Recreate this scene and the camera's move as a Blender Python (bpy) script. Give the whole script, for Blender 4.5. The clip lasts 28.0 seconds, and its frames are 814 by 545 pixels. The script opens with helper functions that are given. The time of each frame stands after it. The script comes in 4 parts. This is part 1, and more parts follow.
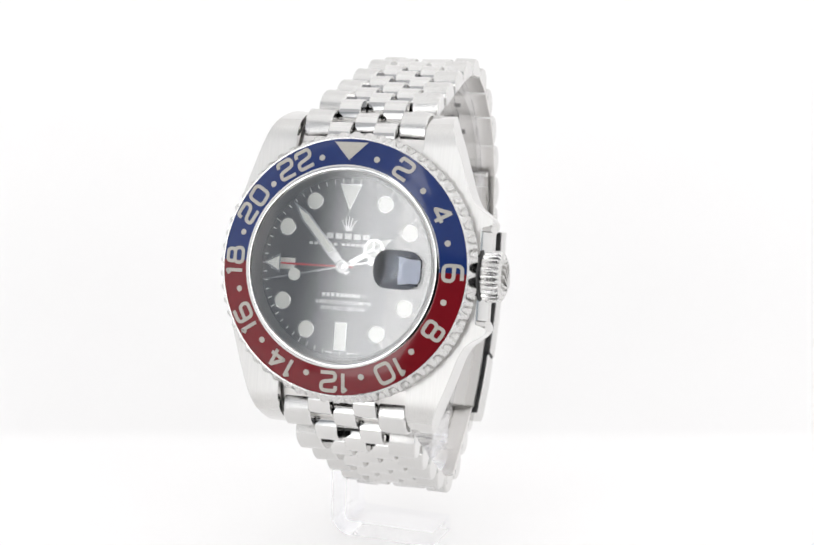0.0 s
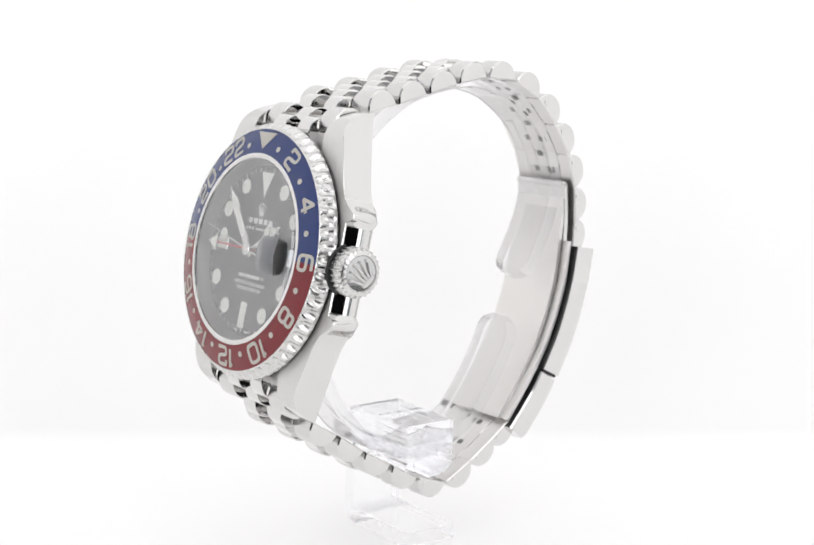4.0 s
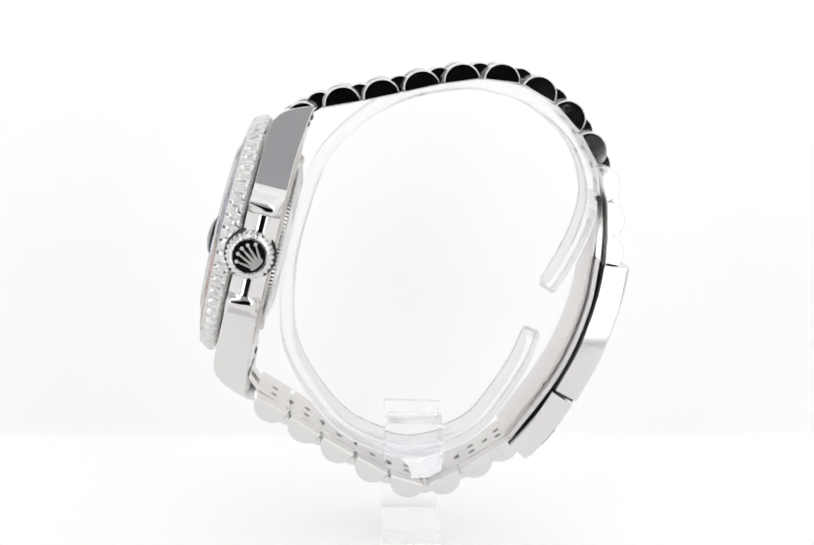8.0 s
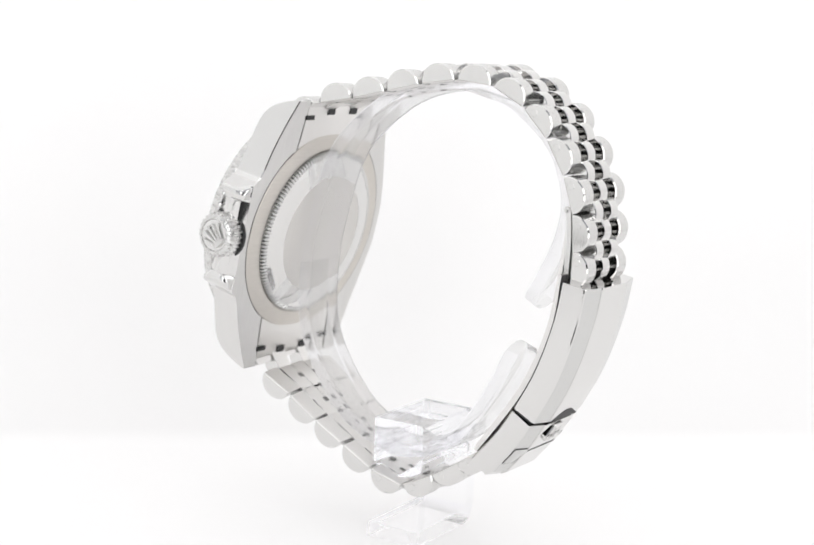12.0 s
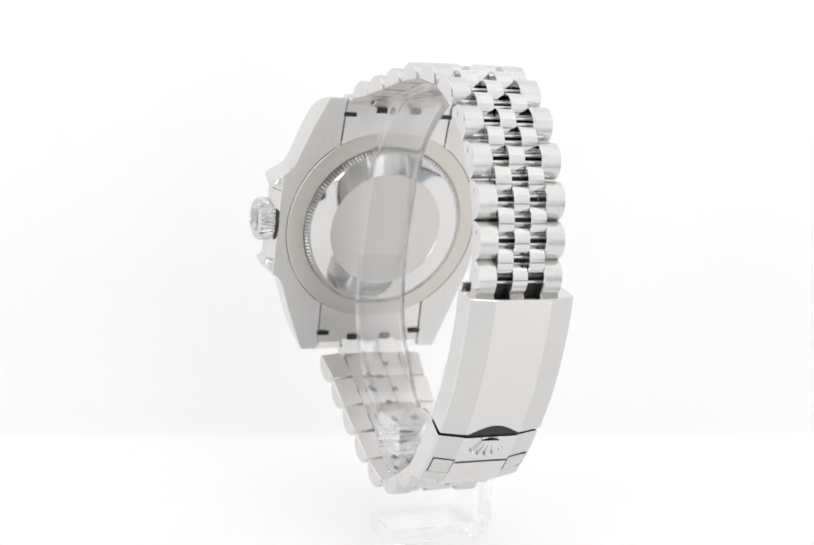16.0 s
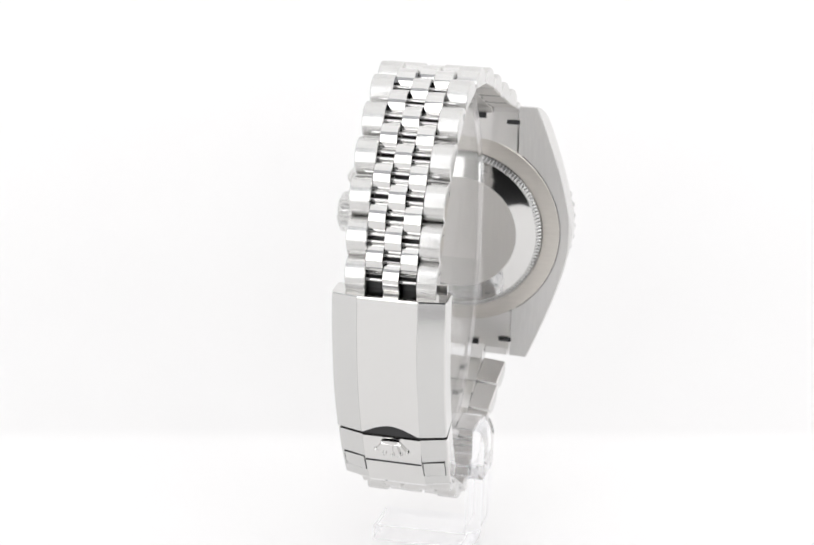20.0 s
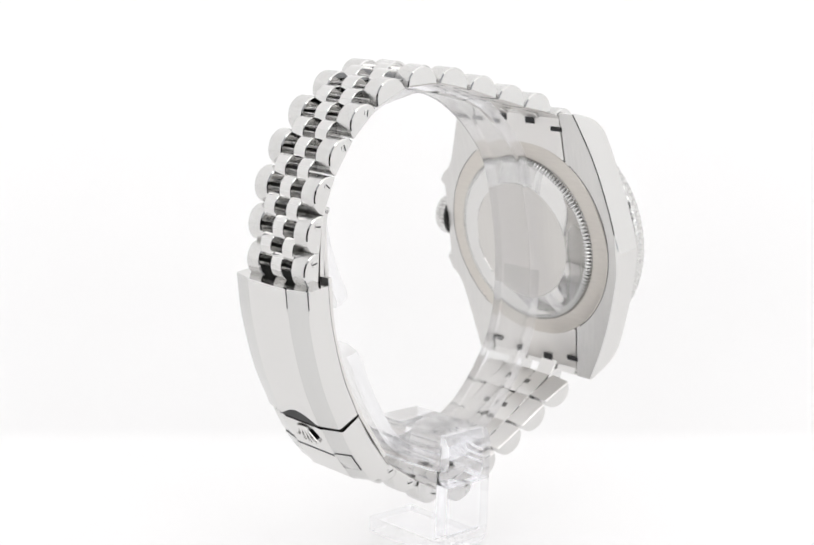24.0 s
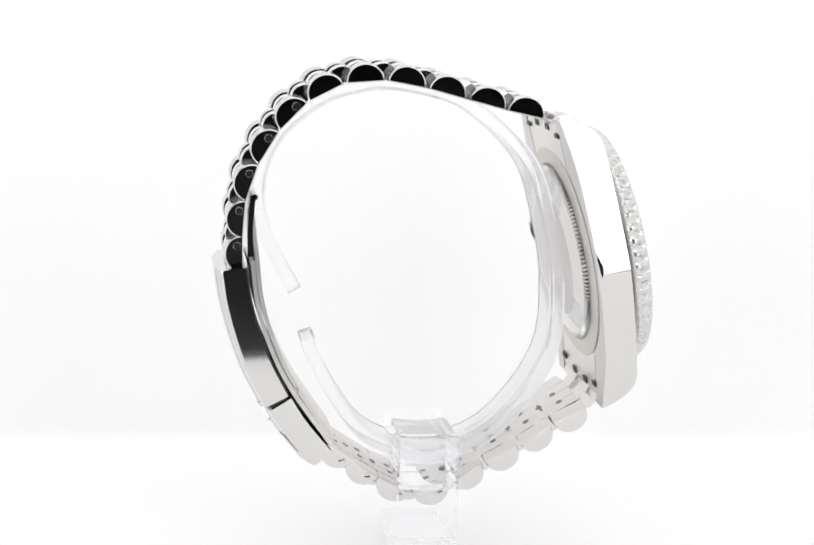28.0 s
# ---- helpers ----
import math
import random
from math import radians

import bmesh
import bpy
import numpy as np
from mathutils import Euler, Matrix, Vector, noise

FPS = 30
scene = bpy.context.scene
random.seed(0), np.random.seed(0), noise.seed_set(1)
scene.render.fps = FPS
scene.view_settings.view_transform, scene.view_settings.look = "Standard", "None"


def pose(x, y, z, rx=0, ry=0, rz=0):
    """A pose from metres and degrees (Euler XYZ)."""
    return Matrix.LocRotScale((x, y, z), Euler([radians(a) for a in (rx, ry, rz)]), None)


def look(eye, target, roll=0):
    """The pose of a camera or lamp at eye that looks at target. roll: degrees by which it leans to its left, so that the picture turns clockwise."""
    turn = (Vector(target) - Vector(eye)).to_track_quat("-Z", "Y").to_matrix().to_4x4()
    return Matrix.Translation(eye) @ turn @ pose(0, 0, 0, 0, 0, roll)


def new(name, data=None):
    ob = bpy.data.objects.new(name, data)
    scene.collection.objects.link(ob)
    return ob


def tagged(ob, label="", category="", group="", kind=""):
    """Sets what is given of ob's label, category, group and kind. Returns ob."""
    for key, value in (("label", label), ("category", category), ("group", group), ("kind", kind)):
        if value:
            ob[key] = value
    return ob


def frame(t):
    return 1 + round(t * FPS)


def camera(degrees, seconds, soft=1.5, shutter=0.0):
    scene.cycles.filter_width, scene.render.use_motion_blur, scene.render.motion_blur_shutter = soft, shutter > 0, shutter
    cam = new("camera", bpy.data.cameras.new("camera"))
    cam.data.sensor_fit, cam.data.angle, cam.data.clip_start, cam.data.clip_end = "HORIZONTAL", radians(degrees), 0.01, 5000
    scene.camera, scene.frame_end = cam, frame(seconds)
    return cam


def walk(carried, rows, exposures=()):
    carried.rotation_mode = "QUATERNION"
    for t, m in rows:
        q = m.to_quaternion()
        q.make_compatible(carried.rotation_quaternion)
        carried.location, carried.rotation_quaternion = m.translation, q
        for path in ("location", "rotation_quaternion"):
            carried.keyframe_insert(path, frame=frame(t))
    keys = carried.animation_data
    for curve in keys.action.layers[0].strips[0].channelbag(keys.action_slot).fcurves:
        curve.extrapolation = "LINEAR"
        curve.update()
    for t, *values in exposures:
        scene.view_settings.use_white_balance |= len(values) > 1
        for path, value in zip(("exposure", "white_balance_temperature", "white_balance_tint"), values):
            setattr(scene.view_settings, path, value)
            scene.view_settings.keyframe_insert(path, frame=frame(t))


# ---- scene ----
# ---------------- camera ----------------
EYE = (0.0, -0.25475, 0.09365)
cam = camera(30.26, 28.0, soft=1.6)
STILL = look(EYE, (EYE[0] - 0.00903, EYE[1] + 0.98361, EYE[2] - 0.18010), 1.99)
walk(cam, [(0.0, STILL), (28.0, STILL)])
# the lens is focused on the near side of the watch
cam.data.dof.use_dof = True
cam.data.dof.focus_distance, cam.data.dof.aperture_fstop = 0.227, 48.0
MM = 0.001

# ---------------- light: a white light tent in a dark room ----------------
world = bpy.data.worlds.new("dark_room")
world.use_nodes = True
world.node_tree.nodes["Background"].inputs[0].default_value = (0.02, 0.02, 0.022, 1)
world.node_tree.nodes["Background"].inputs[1].default_value = 0.3
scene.world = world
scene.view_settings.exposure = 0.17
# emission strengths of the tent cloth, which stands in for lamps
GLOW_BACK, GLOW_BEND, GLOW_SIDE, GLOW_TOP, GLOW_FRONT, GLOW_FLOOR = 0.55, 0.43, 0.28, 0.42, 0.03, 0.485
GLOW_SOFTBOX, GLOW_SOFTBOX_EAST = 2.0, 1.3


# ---------------- materials ----------------
def nodes_of(name):
    m = bpy.data.materials.new(name)
    m.use_nodes = True
    nt = m.node_tree
    return m, nt, nt.nodes["Principled BSDF"]


def fabric(name, glow, tint=(1, 1, 1), fade=None, albedo=(0.72, 0.72, 0.72), climb=None):
    """White tent cloth with a fine weave, its light put into emission with no lamps behind; fade: the glow is painted
    to fall off from x0 to x1 to a share;
    climb: (height, glow) stops painted into the emission up a sweep."""
    m, nt, b = nodes_of(name)
    co = nt.nodes.new("ShaderNodeTexCoord")
    big = nt.nodes.new("ShaderNodeTexNoise")
    big.inputs["Scale"].default_value = 3.0
    nt.links.new(co.outputs["Object"], big.inputs["Vector"])
    ramp = nt.nodes.new("ShaderNodeMapRange")
    ramp.inputs["To Min"].default_value, ramp.inputs["To Max"].default_value = 0.97, 1.03
    nt.links.new(big.outputs["Fac"], ramp.inputs["Value"])
    mul = nt.nodes.new("ShaderNodeMath")
    mul.operation = "MULTIPLY"
    mul.inputs[1].default_value = glow
    nt.links.new(ramp.outputs["Result"], mul.inputs[0])
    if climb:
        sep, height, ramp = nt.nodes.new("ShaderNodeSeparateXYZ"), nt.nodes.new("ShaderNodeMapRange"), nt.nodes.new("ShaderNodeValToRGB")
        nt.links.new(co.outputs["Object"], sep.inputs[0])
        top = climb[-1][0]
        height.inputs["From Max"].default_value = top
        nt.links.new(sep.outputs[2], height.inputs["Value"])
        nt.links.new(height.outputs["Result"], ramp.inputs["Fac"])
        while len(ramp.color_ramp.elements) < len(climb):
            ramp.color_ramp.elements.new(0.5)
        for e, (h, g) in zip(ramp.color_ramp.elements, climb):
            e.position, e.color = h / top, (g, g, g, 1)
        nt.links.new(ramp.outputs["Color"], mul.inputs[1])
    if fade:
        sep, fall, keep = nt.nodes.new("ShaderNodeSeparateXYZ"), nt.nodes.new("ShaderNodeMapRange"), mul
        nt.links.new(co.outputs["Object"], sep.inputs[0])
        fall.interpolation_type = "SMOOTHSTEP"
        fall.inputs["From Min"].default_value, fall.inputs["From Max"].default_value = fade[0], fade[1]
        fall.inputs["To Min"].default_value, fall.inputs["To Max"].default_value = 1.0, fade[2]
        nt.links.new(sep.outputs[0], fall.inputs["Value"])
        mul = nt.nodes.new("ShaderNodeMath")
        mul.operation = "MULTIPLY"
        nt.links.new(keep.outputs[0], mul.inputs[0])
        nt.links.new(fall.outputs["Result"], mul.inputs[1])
    b.inputs["Base Color"].default_value = (*albedo, 1)
    b.inputs["Roughness"].default_value = 0.9
    b.inputs["Specular IOR Level"].default_value = 0.1
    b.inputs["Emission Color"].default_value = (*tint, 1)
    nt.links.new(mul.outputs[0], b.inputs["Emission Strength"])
    return m


def steel(name, rough, colour=(0.64, 0.635, 0.625), grain=0.0, axis=0):
    """Stainless steel; grain > 0 gives a brushed finish with hairlines along one axis."""
    m, nt, b = nodes_of(name)
    b.inputs["Metallic"].default_value = 1.0
    co = nt.nodes.new("ShaderNodeTexCoord")
    mp = nt.nodes.new("ShaderNodeMapping")
    s = [5000.0, 5000.0, 5000.0]
    if grain:
        s[axis] = 150.0
    else:
        s = [900.0, 900.0, 900.0]
    mp.inputs["Scale"].default_value = s
    n = nt.nodes.new("ShaderNodeTexNoise")
    n.inputs["Scale"].default_value, n.inputs["Detail"].default_value = 1.0, 3.0
    nt.links.new(co.outputs["Object"], mp.inputs["Vector"])
    nt.links.new(mp.outputs["Vector"], n.inputs["Vector"])
    r = nt.nodes.new("ShaderNodeMapRange")
    r.inputs["To Min"].default_value, r.inputs["To Max"].default_value = (rough * 0.94, rough * 1.07) if grain else (rough * 0.8, rough * 1.25)
    nt.links.new(n.outputs["Fac"], r.inputs["Value"])
    nt.links.new(r.outputs["Result"], b.inputs["Roughness"])
    mix = nt.nodes.new("ShaderNodeMix")
    mix.data_type = "RGBA"
    mix.inputs["A"].default_value = (*[c * (1 - 0.5 * grain) for c in colour], 1)
    mix.inputs["B"].default_value = (*[min(1, c * (1 + 0.3 * grain)) for c in colour], 1)
    nt.links.new(n.outputs["Fac"], mix.inputs["Factor"])
    nt.links.new(mix.outputs["Result"], b.inputs["Base Color"])
    if grain:
        bump = nt.nodes.new("ShaderNodeBump")
        bump.inputs["Strength"].default_value = min(0.02, 0.07 * grain)
        bump.inputs["Distance"].default_value = 0.00002
        nt.links.new(n.outputs["Fac"], bump.inputs["Height"])
        nt.links.new(bump.outputs["Normal"], b.inputs["Normal"])
    return m


def paint(name, colour, rough=0.4, coat=0.0, vary=0.06, scale=1500.0, metal=0.0):
    m, nt, b = nodes_of(name)
    co = nt.nodes.new("ShaderNodeTexCoord")
    n = nt.nodes.new("ShaderNodeTexNoise")
    n.inputs["Scale"].default_value, n.inputs["Detail"].default_value = scale, 3.0
    nt.links.new(co.outputs["Object"], n.inputs["Vector"])
    mix = nt.nodes.new("ShaderNodeMix")
    mix.data_type = "RGBA"
    mix.inputs["A"].default_value = (*[c * (1 - vary) for c in colour], 1)
    mix.inputs["B"].default_value = (*[min(1, c * (1 + vary)) for c in colour], 1)
    nt.links.new(n.outputs["Fac"], mix.inputs["Factor"])
    nt.links.new(mix.outputs["Result"], b.inputs["Base Color"])
    b.inputs["Roughness"].default_value = rough
    b.inputs["Coat Weight"].default_value = coat
    b.inputs["Metallic"].default_value = metal
    return m


POLISHED = steel("polished_steel", 0.06, colour=(0.7, 0.694, 0.684))
SATIN = steel("satin_steel", 0.4, colour=(0.68, 0.672, 0.66), grain=0.22, axis=1)
SATIN_ROUND = steel("satin_steel_caseback", 0.36, colour=(0.62, 0.59, 0.55), grain=0.25, axis=0)
LINK_SATIN = steel("satin_link_steel", 0.25, colour=(0.66, 0.655, 0.645), grain=0.04, axis=1)
BLUE = paint("blue_ceramic", (0.012, 0.03, 0.135), 0.1)
RED = paint("red_ceramic", (0.165, 0.008, 0.013), 0.1)
PLATINUM = paint("platinum_numerals", (0.46, 0.44, 0.40), 0.5, metal=0.2, vary=0.12, scale=6000)
DIAL = paint("black_dial_lacquer", (0.036, 0.037, 0.039), 0.35, 0.15, vary=0.02)
LUME = paint("white_luminous_paint", (0.78, 0.79, 0.74), 0.6)
PRINT = paint("white_dial_print", (0.75, 0.75, 0.74), 0.5)
HAND_RED = paint("red_hand_lacquer", (0.5, 0.02, 0.03), 0.3)
# black of the date mark; elsewhere it paints shade in slots and gaps
DARK = paint("date_print_and_recess_shade", (0.012, 0.012, 0.013), 0.5)
WHITE_DATE = paint("white_date_disc", (0.8, 0.8, 0.8), 0.5)


def thin_glass(name, straight, haze=0.0, tint=(1, 1, 1), rise=5.0):
    """A clear sheet: light passes straight through, a mirror image grows towards a slant; haze adds a little white."""
    m, nt, b = nodes_of(name)
    nt.nodes.remove(b)
    t, g, lw, mix = (nt.nodes.new("ShaderNode" + k) for k in ("BsdfTransparent", "BsdfGlossy", "LayerWeight", "MixShader"))
    t.inputs["Color"].default_value = (*tint, 1)
    g.inputs["Roughness"].default_value = 0.01
    lw.inputs["Blend"].default_value = 0.5
    power = nt.nodes.new("ShaderNodeMath")
    power.operation, power.inputs[1].default_value = "POWER", rise
    add = nt.nodes.new("ShaderNodeMath")
    add.operation, add.inputs[1].default_value, add.inputs[2].default_value = "MULTIPLY_ADD", 1 - straight, straight
    nt.links.new(lw.outputs["Facing"], power.inputs[0])
    nt.links.new(power.outputs[0], add.inputs[0])
    nt.links.new(add.outputs[0], mix.inputs[0])
    body = t
    if haze:
        d, body = nt.nodes.new("ShaderNodeBsdfTranslucent"), nt.nodes.new("ShaderNodeMixShader")
        d.inputs["Color"].default_value = (1.0, 1.0, 1.0, 1)
        body.inputs[0].default_value = haze
        nt.links.new(t.outputs[0], body.inputs[1])
        nt.links.new(d.outputs[0], body.inputs[2])
    nt.links.new(body.outputs[0], mix.inputs[1])
    nt.links.new(g.outputs[0], mix.inputs[2])
    nt.links.new(mix.outputs[0], nt.nodes["Material Output"].inputs["Surface"])
    return m


def solid_glass(name, ior, rough=0.0, tint=(1, 1, 1), coated=0.0):
    """Clear solid glass or acrylic that bends the light."""
    m, nt, b = nodes_of(name)
    nt.nodes.remove(b)
    g = nt.nodes.new("ShaderNodeBsdfGlass" if not coated else "ShaderNodeBsdfRefraction")
    g.inputs["IOR"].default_value, g.inputs["Roughness"].default_value = ior, rough
    g.inputs["Color"].default_value = (*tint, 1)
    if coated:
        # an anti-reflection coating leaves a faint mirror image that grows towards a slant
        lw, power, add = nt.nodes.new("ShaderNodeLayerWeight"), nt.nodes.new("ShaderNodeMath"), nt.nodes.new("ShaderNodeMath")
        power.operation, power.inputs[1].default_value = "POWER", 2.5
        add.operation, add.inputs[1].default_value, add.inputs[2].default_value = "MULTIPLY_ADD", 1 - coated, coated
        nt.links.new(lw.outputs["Facing"], power.inputs[0])
        nt.links.new(power.outputs[0], add.inputs[0])
        shine, mix = nt.nodes.new("ShaderNodeBsdfGlossy"), nt.nodes.new("ShaderNodeMixShader")
        shine.inputs["Roughness"].default_value = 0.0
        nt.links.new(add.outputs[0], mix.inputs[0])
        nt.links.new(g.outputs[0], mix.inputs[1])
        nt.links.new(shine.outputs[0], mix.inputs[2])
        g = mix
    nt.links.new(g.outputs[0], nt.nodes["Material Output"].inputs["Surface"])
    return m


CRYSTAL = thin_glass("sapphire_crystal", 0.16, rise=5.0)
LENS = solid_glass("sapphire_magnifier", 1.6, 0.0, (0.93, 0.95, 1.0), coated=0.05)
INSIDE = steel("satin_inner_steel", 0.34, colour=(0.75, 0.736, 0.72), grain=0.05, axis=1)
# near-black steel: the shade of gaps and hollows put into the colour
GAP_SHADE = steel("gap_shade_steel", 0.5, colour=(0.07, 0.07, 0.07))
# darker steel that paints the shade in the uncut pin holes
HOLE = steel("pin_hole_shade_steel", 0.45, colour=(0.2, 0.195, 0.19))
FLANGE = steel("brushed_flange_steel", 0.4, colour=(0.5, 0.5, 0.5), grain=0.2, axis=2)
ACRYLIC = thin_glass("clear_acrylic", 0.04, 0.17, (1.0, 1.0, 1.0), rise=4.0)
FROSTED = solid_glass("sawn_acrylic_edge", 1.25, 0.25, (0.99, 0.99, 1.0))
BLOCK = solid_glass("clear_acrylic_block", 1.2, 0.02, (0.995, 0.996, 1.0))
CLASP_SIDE = steel("clasp_side_steel", 0.2, colour=(0.63, 0.628, 0.62))
BEZEL_STEEL = steel("bezel_rim_steel", 0.26, colour=(0.66, 0.655, 0.645))
BRUSHED = steel("brushed_caseback_steel", 0.3, colour=(0.62, 0.605, 0.585), grain=0.1, axis=1)
BLACK_CLOTH = paint("black_cloth", (0.02, 0.02, 0.021), 0.9, scale=400)


# ---------------- mesh helpers (all shapes in millimetres) ----------------
def mesh_of(name, bm, material, angle=32, others=()):
    """others: (material, test of a face's normal) for faces of a second finish."""
    bmesh.ops.transform(bm, matrix=Matrix.Scale(MM, 4), verts=bm.verts)
    bmesh.ops.recalc_face_normals(bm, faces=bm.faces)
    bm.normal_update()
    for k, (_, test) in enumerate(others):
        for f in bm.faces:
            if test(f.normal):
                f.material_index = k + 1
    me = bpy.data.meshes.new(name)
    bm.to_mesh(me)
    bm.free()
    me.polygons.foreach_set("use_smooth", [True] * len(me.polygons))
    me.set_sharp_from_angle(angle=radians(angle))
    for m in (material, *[o[0] for o in others]):
        me.materials.append(m)
    return me


def place(name, me, parent, label="", m=None):
    ob = new(name, me)
    ob.parent = parent
    if m is not None:
        ob.matrix_basis = m
    return tagged(ob, label)


def part(name, bm, material, parent, label="", m=None, angle=32, others=()):
    return place(name, mesh_of(name, bm, material, angle, others), parent, label, m)


def lathe(profile, n=96, closed=True, wave=None, a0=0.0, a1=360.0):
    """Turn (radius, height) points round z; wave(i, j) adds to the radius of point i at step j."""
    bm = bmesh.new()
    full = abs(a1 - a0) >= 359.9
    cols = []
    for j in range(n if full else n + 1):
        a = radians(a0 + (a1 - a0) * j / n)
        col = []
        for i, (r, z) in enumerate(profile):
            rr = r + (wave(i, j) if wave else 0.0)
            col.append(bm.verts.new((rr * math.sin(a), rr * math.cos(a), z)))
        cols.append(col)
    k = len(profile)
    for j in range(n):
        A, B = cols[j], cols[(j + 1) % len(cols)]
        for i in range(k if closed else k - 1):
            i2 = (i + 1) % k
            bm.faces.new((A[i], A[i2], B[i2], B[i]))
    if not full and closed:
        bm.faces.new(cols[0])
        bm.faces.new(cols[-1][::-1])
    bmesh.ops.remove_doubles(bm, verts=bm.verts, dist=1e-5)
    return bm


def slab(outline, z0, z1, bevel=0.0):
    """An upright prism over an (x, y) outline, its top edge chamfered by bevel."""
    bm = bmesh.new()
    k = len(outline)
    cx = sum(p[0] for p in outline) / k
    cy = sum(p[1] for p in outline) / k
    rows = [[bm.verts.new((x, y, z0)) for x, y in outline]]
    if bevel:
        rows.append([bm.verts.new((x, y, z1 - bevel)) for x, y in outline])
        size = max(max(abs(x - cx), abs(y - cy)) for x, y in outline)
        s = 1 - bevel / size
        rows.append([bm.verts.new((cx + (x - cx) * s, cy + (y - cy) * s, z1)) for x, y in outline])
    else:
        rows.append([bm.verts.new((x, y, z1)) for x, y in outline])
    for A, B in zip(rows, rows[1:]):
        for i in range(k):
            bm.faces.new((A[i], A[(i + 1) % k], B[(i + 1) % k], B[i]))
    bm.faces.new(rows[0][::-1])
    bm.faces.new(rows[-1])
    return bm


def box(x0, x1, y0, y1, z0, z1, bevel=0.0):
    bm = bmesh.new()
    bmesh.ops.create_cube(bm, size=1.0)
    for v in bm.verts:
        v.co = Vector((x0 + (v.co.x + 0.5) * (x1 - x0), y0 + (v.co.y + 0.5) * (y1 - y0), z0 + (v.co.z + 0.5) * (z1 - z0)))
    if bevel:
        bmesh.ops.bevel(bm, geom=bm.edges[:], offset=bevel, segments=2, profile=0.5, affect="EDGES")
    return bm


def join(*bms):
    out = bmesh.new()
    for b in bms:
        me = bpy.data.meshes.new("tmp")
        b.to_mesh(me)
        b.free()
        out.from_mesh(me)
        bpy.data.meshes.remove(me)
    return out


def turn(bm, m):
    bmesh.ops.transform(bm, matrix=m, verts=bm.verts)
    return bm


def disc(r, z0, z1, bevel=0.15, n=32):
    return lathe([(0, z0), (r, z0), (r, z1 - bevel), (r - bevel, z1), (0, z1)], n, closed=False)


def smooth_path(points, steps=6):
    """A Catmull-Rom curve through 2D points."""
    P = [Vector(p) for p in points]
    P = [2 * P[0] - P[1]] + P + [2 * P[-1] - P[-2]]
    out = []
    for i in range(1, len(P) - 2):
        for s in range(steps):
            t = s / steps
            a, b, c, d = P[i - 1], P[i], P[i + 1], P[i + 2]
            out.append(0.5 * (2 * b + (c - a) * t + (2 * a - 5 * b + 4 * c - d) * t * t + (3 * b - a - 3 * c + d) * t ** 3))
    return out + [P[-2]]


def sweep(path, section):
    """Carry a closed section of (u, h) points along a path in the (v, w) plane; h points to the left normal."""
    bm = bmesh.new()
    rings = []
    n = len(path)
    for i, p in enumerate(path):
        d = (path[min(i + 1, n - 1)] - path[max(i - 1, 0)]).normalized()
        nor = Vector((-d.y, d.x))
        sec = section(i / (n - 1)) if callable(section) else section
        rings.append([bm.verts.new((u, p.x + nor.x * h, p.y + nor.y * h)) for u, h in sec])
    k = len(rings[0])
    for A, B in zip(rings, rings[1:]):
        for i in range(k):
            bm.faces.new((A[i], A[(i + 1) % k], B[(i + 1) % k], B[i]))
    bm.faces.new(rings[0][::-1])
    bm.faces.new(rings[-1])
    return bm


def letters(text, size, depth, bold=0.0):
    """Raised lettering in the built-in font, centred, as a bmesh in millimetres."""
    cu = bpy.data.curves.new("letters", "FONT")
    cu.body, cu.size, cu.extrude, cu.offset = text, size, depth / 2, bold
    cu.align_x, cu.align_y = "CENTER", "CENTER"
    cu.resolution_u = 4
    ob = bpy.data.objects.new("letters", cu)
    scene.collection.objects.link(ob)
    dg = bpy.context.evaluated_depsgraph_get()
    me = bpy.data.meshes.new_from_object(ob.evaluated_get(dg))
    bm = bmesh.new()
    bm.from_mesh(me)
    bpy.data.objects.remove(ob)
    bpy.data.curves.remove(cu)
    bpy.data.meshes.remove(me)
    if bm.verts:
        ys = [v.co.y for v in bm.verts]
        xs = [v.co.x for v in bm.verts]
        turn(bm, Matrix.Translation((-(min(xs) + max(xs)) / 2, -(min(ys) + max(ys)) / 2, 0)))
    return bm


def round_box(w, h, r, n=6):
    pts = []
    for cx, cy, a in ((w / 2 - r, h / 2 - r, 0), (-w / 2 + r, h / 2 - r, 90), (-w / 2 + r, -h / 2 + r, 180), (w / 2 - r, -h / 2 + r, 270)):
        for i in range(n + 1):
            t = radians(a + 90 * i / n)
            pts.append((cx + r * math.cos(t), cy + r * math.sin(t)))
    return pts


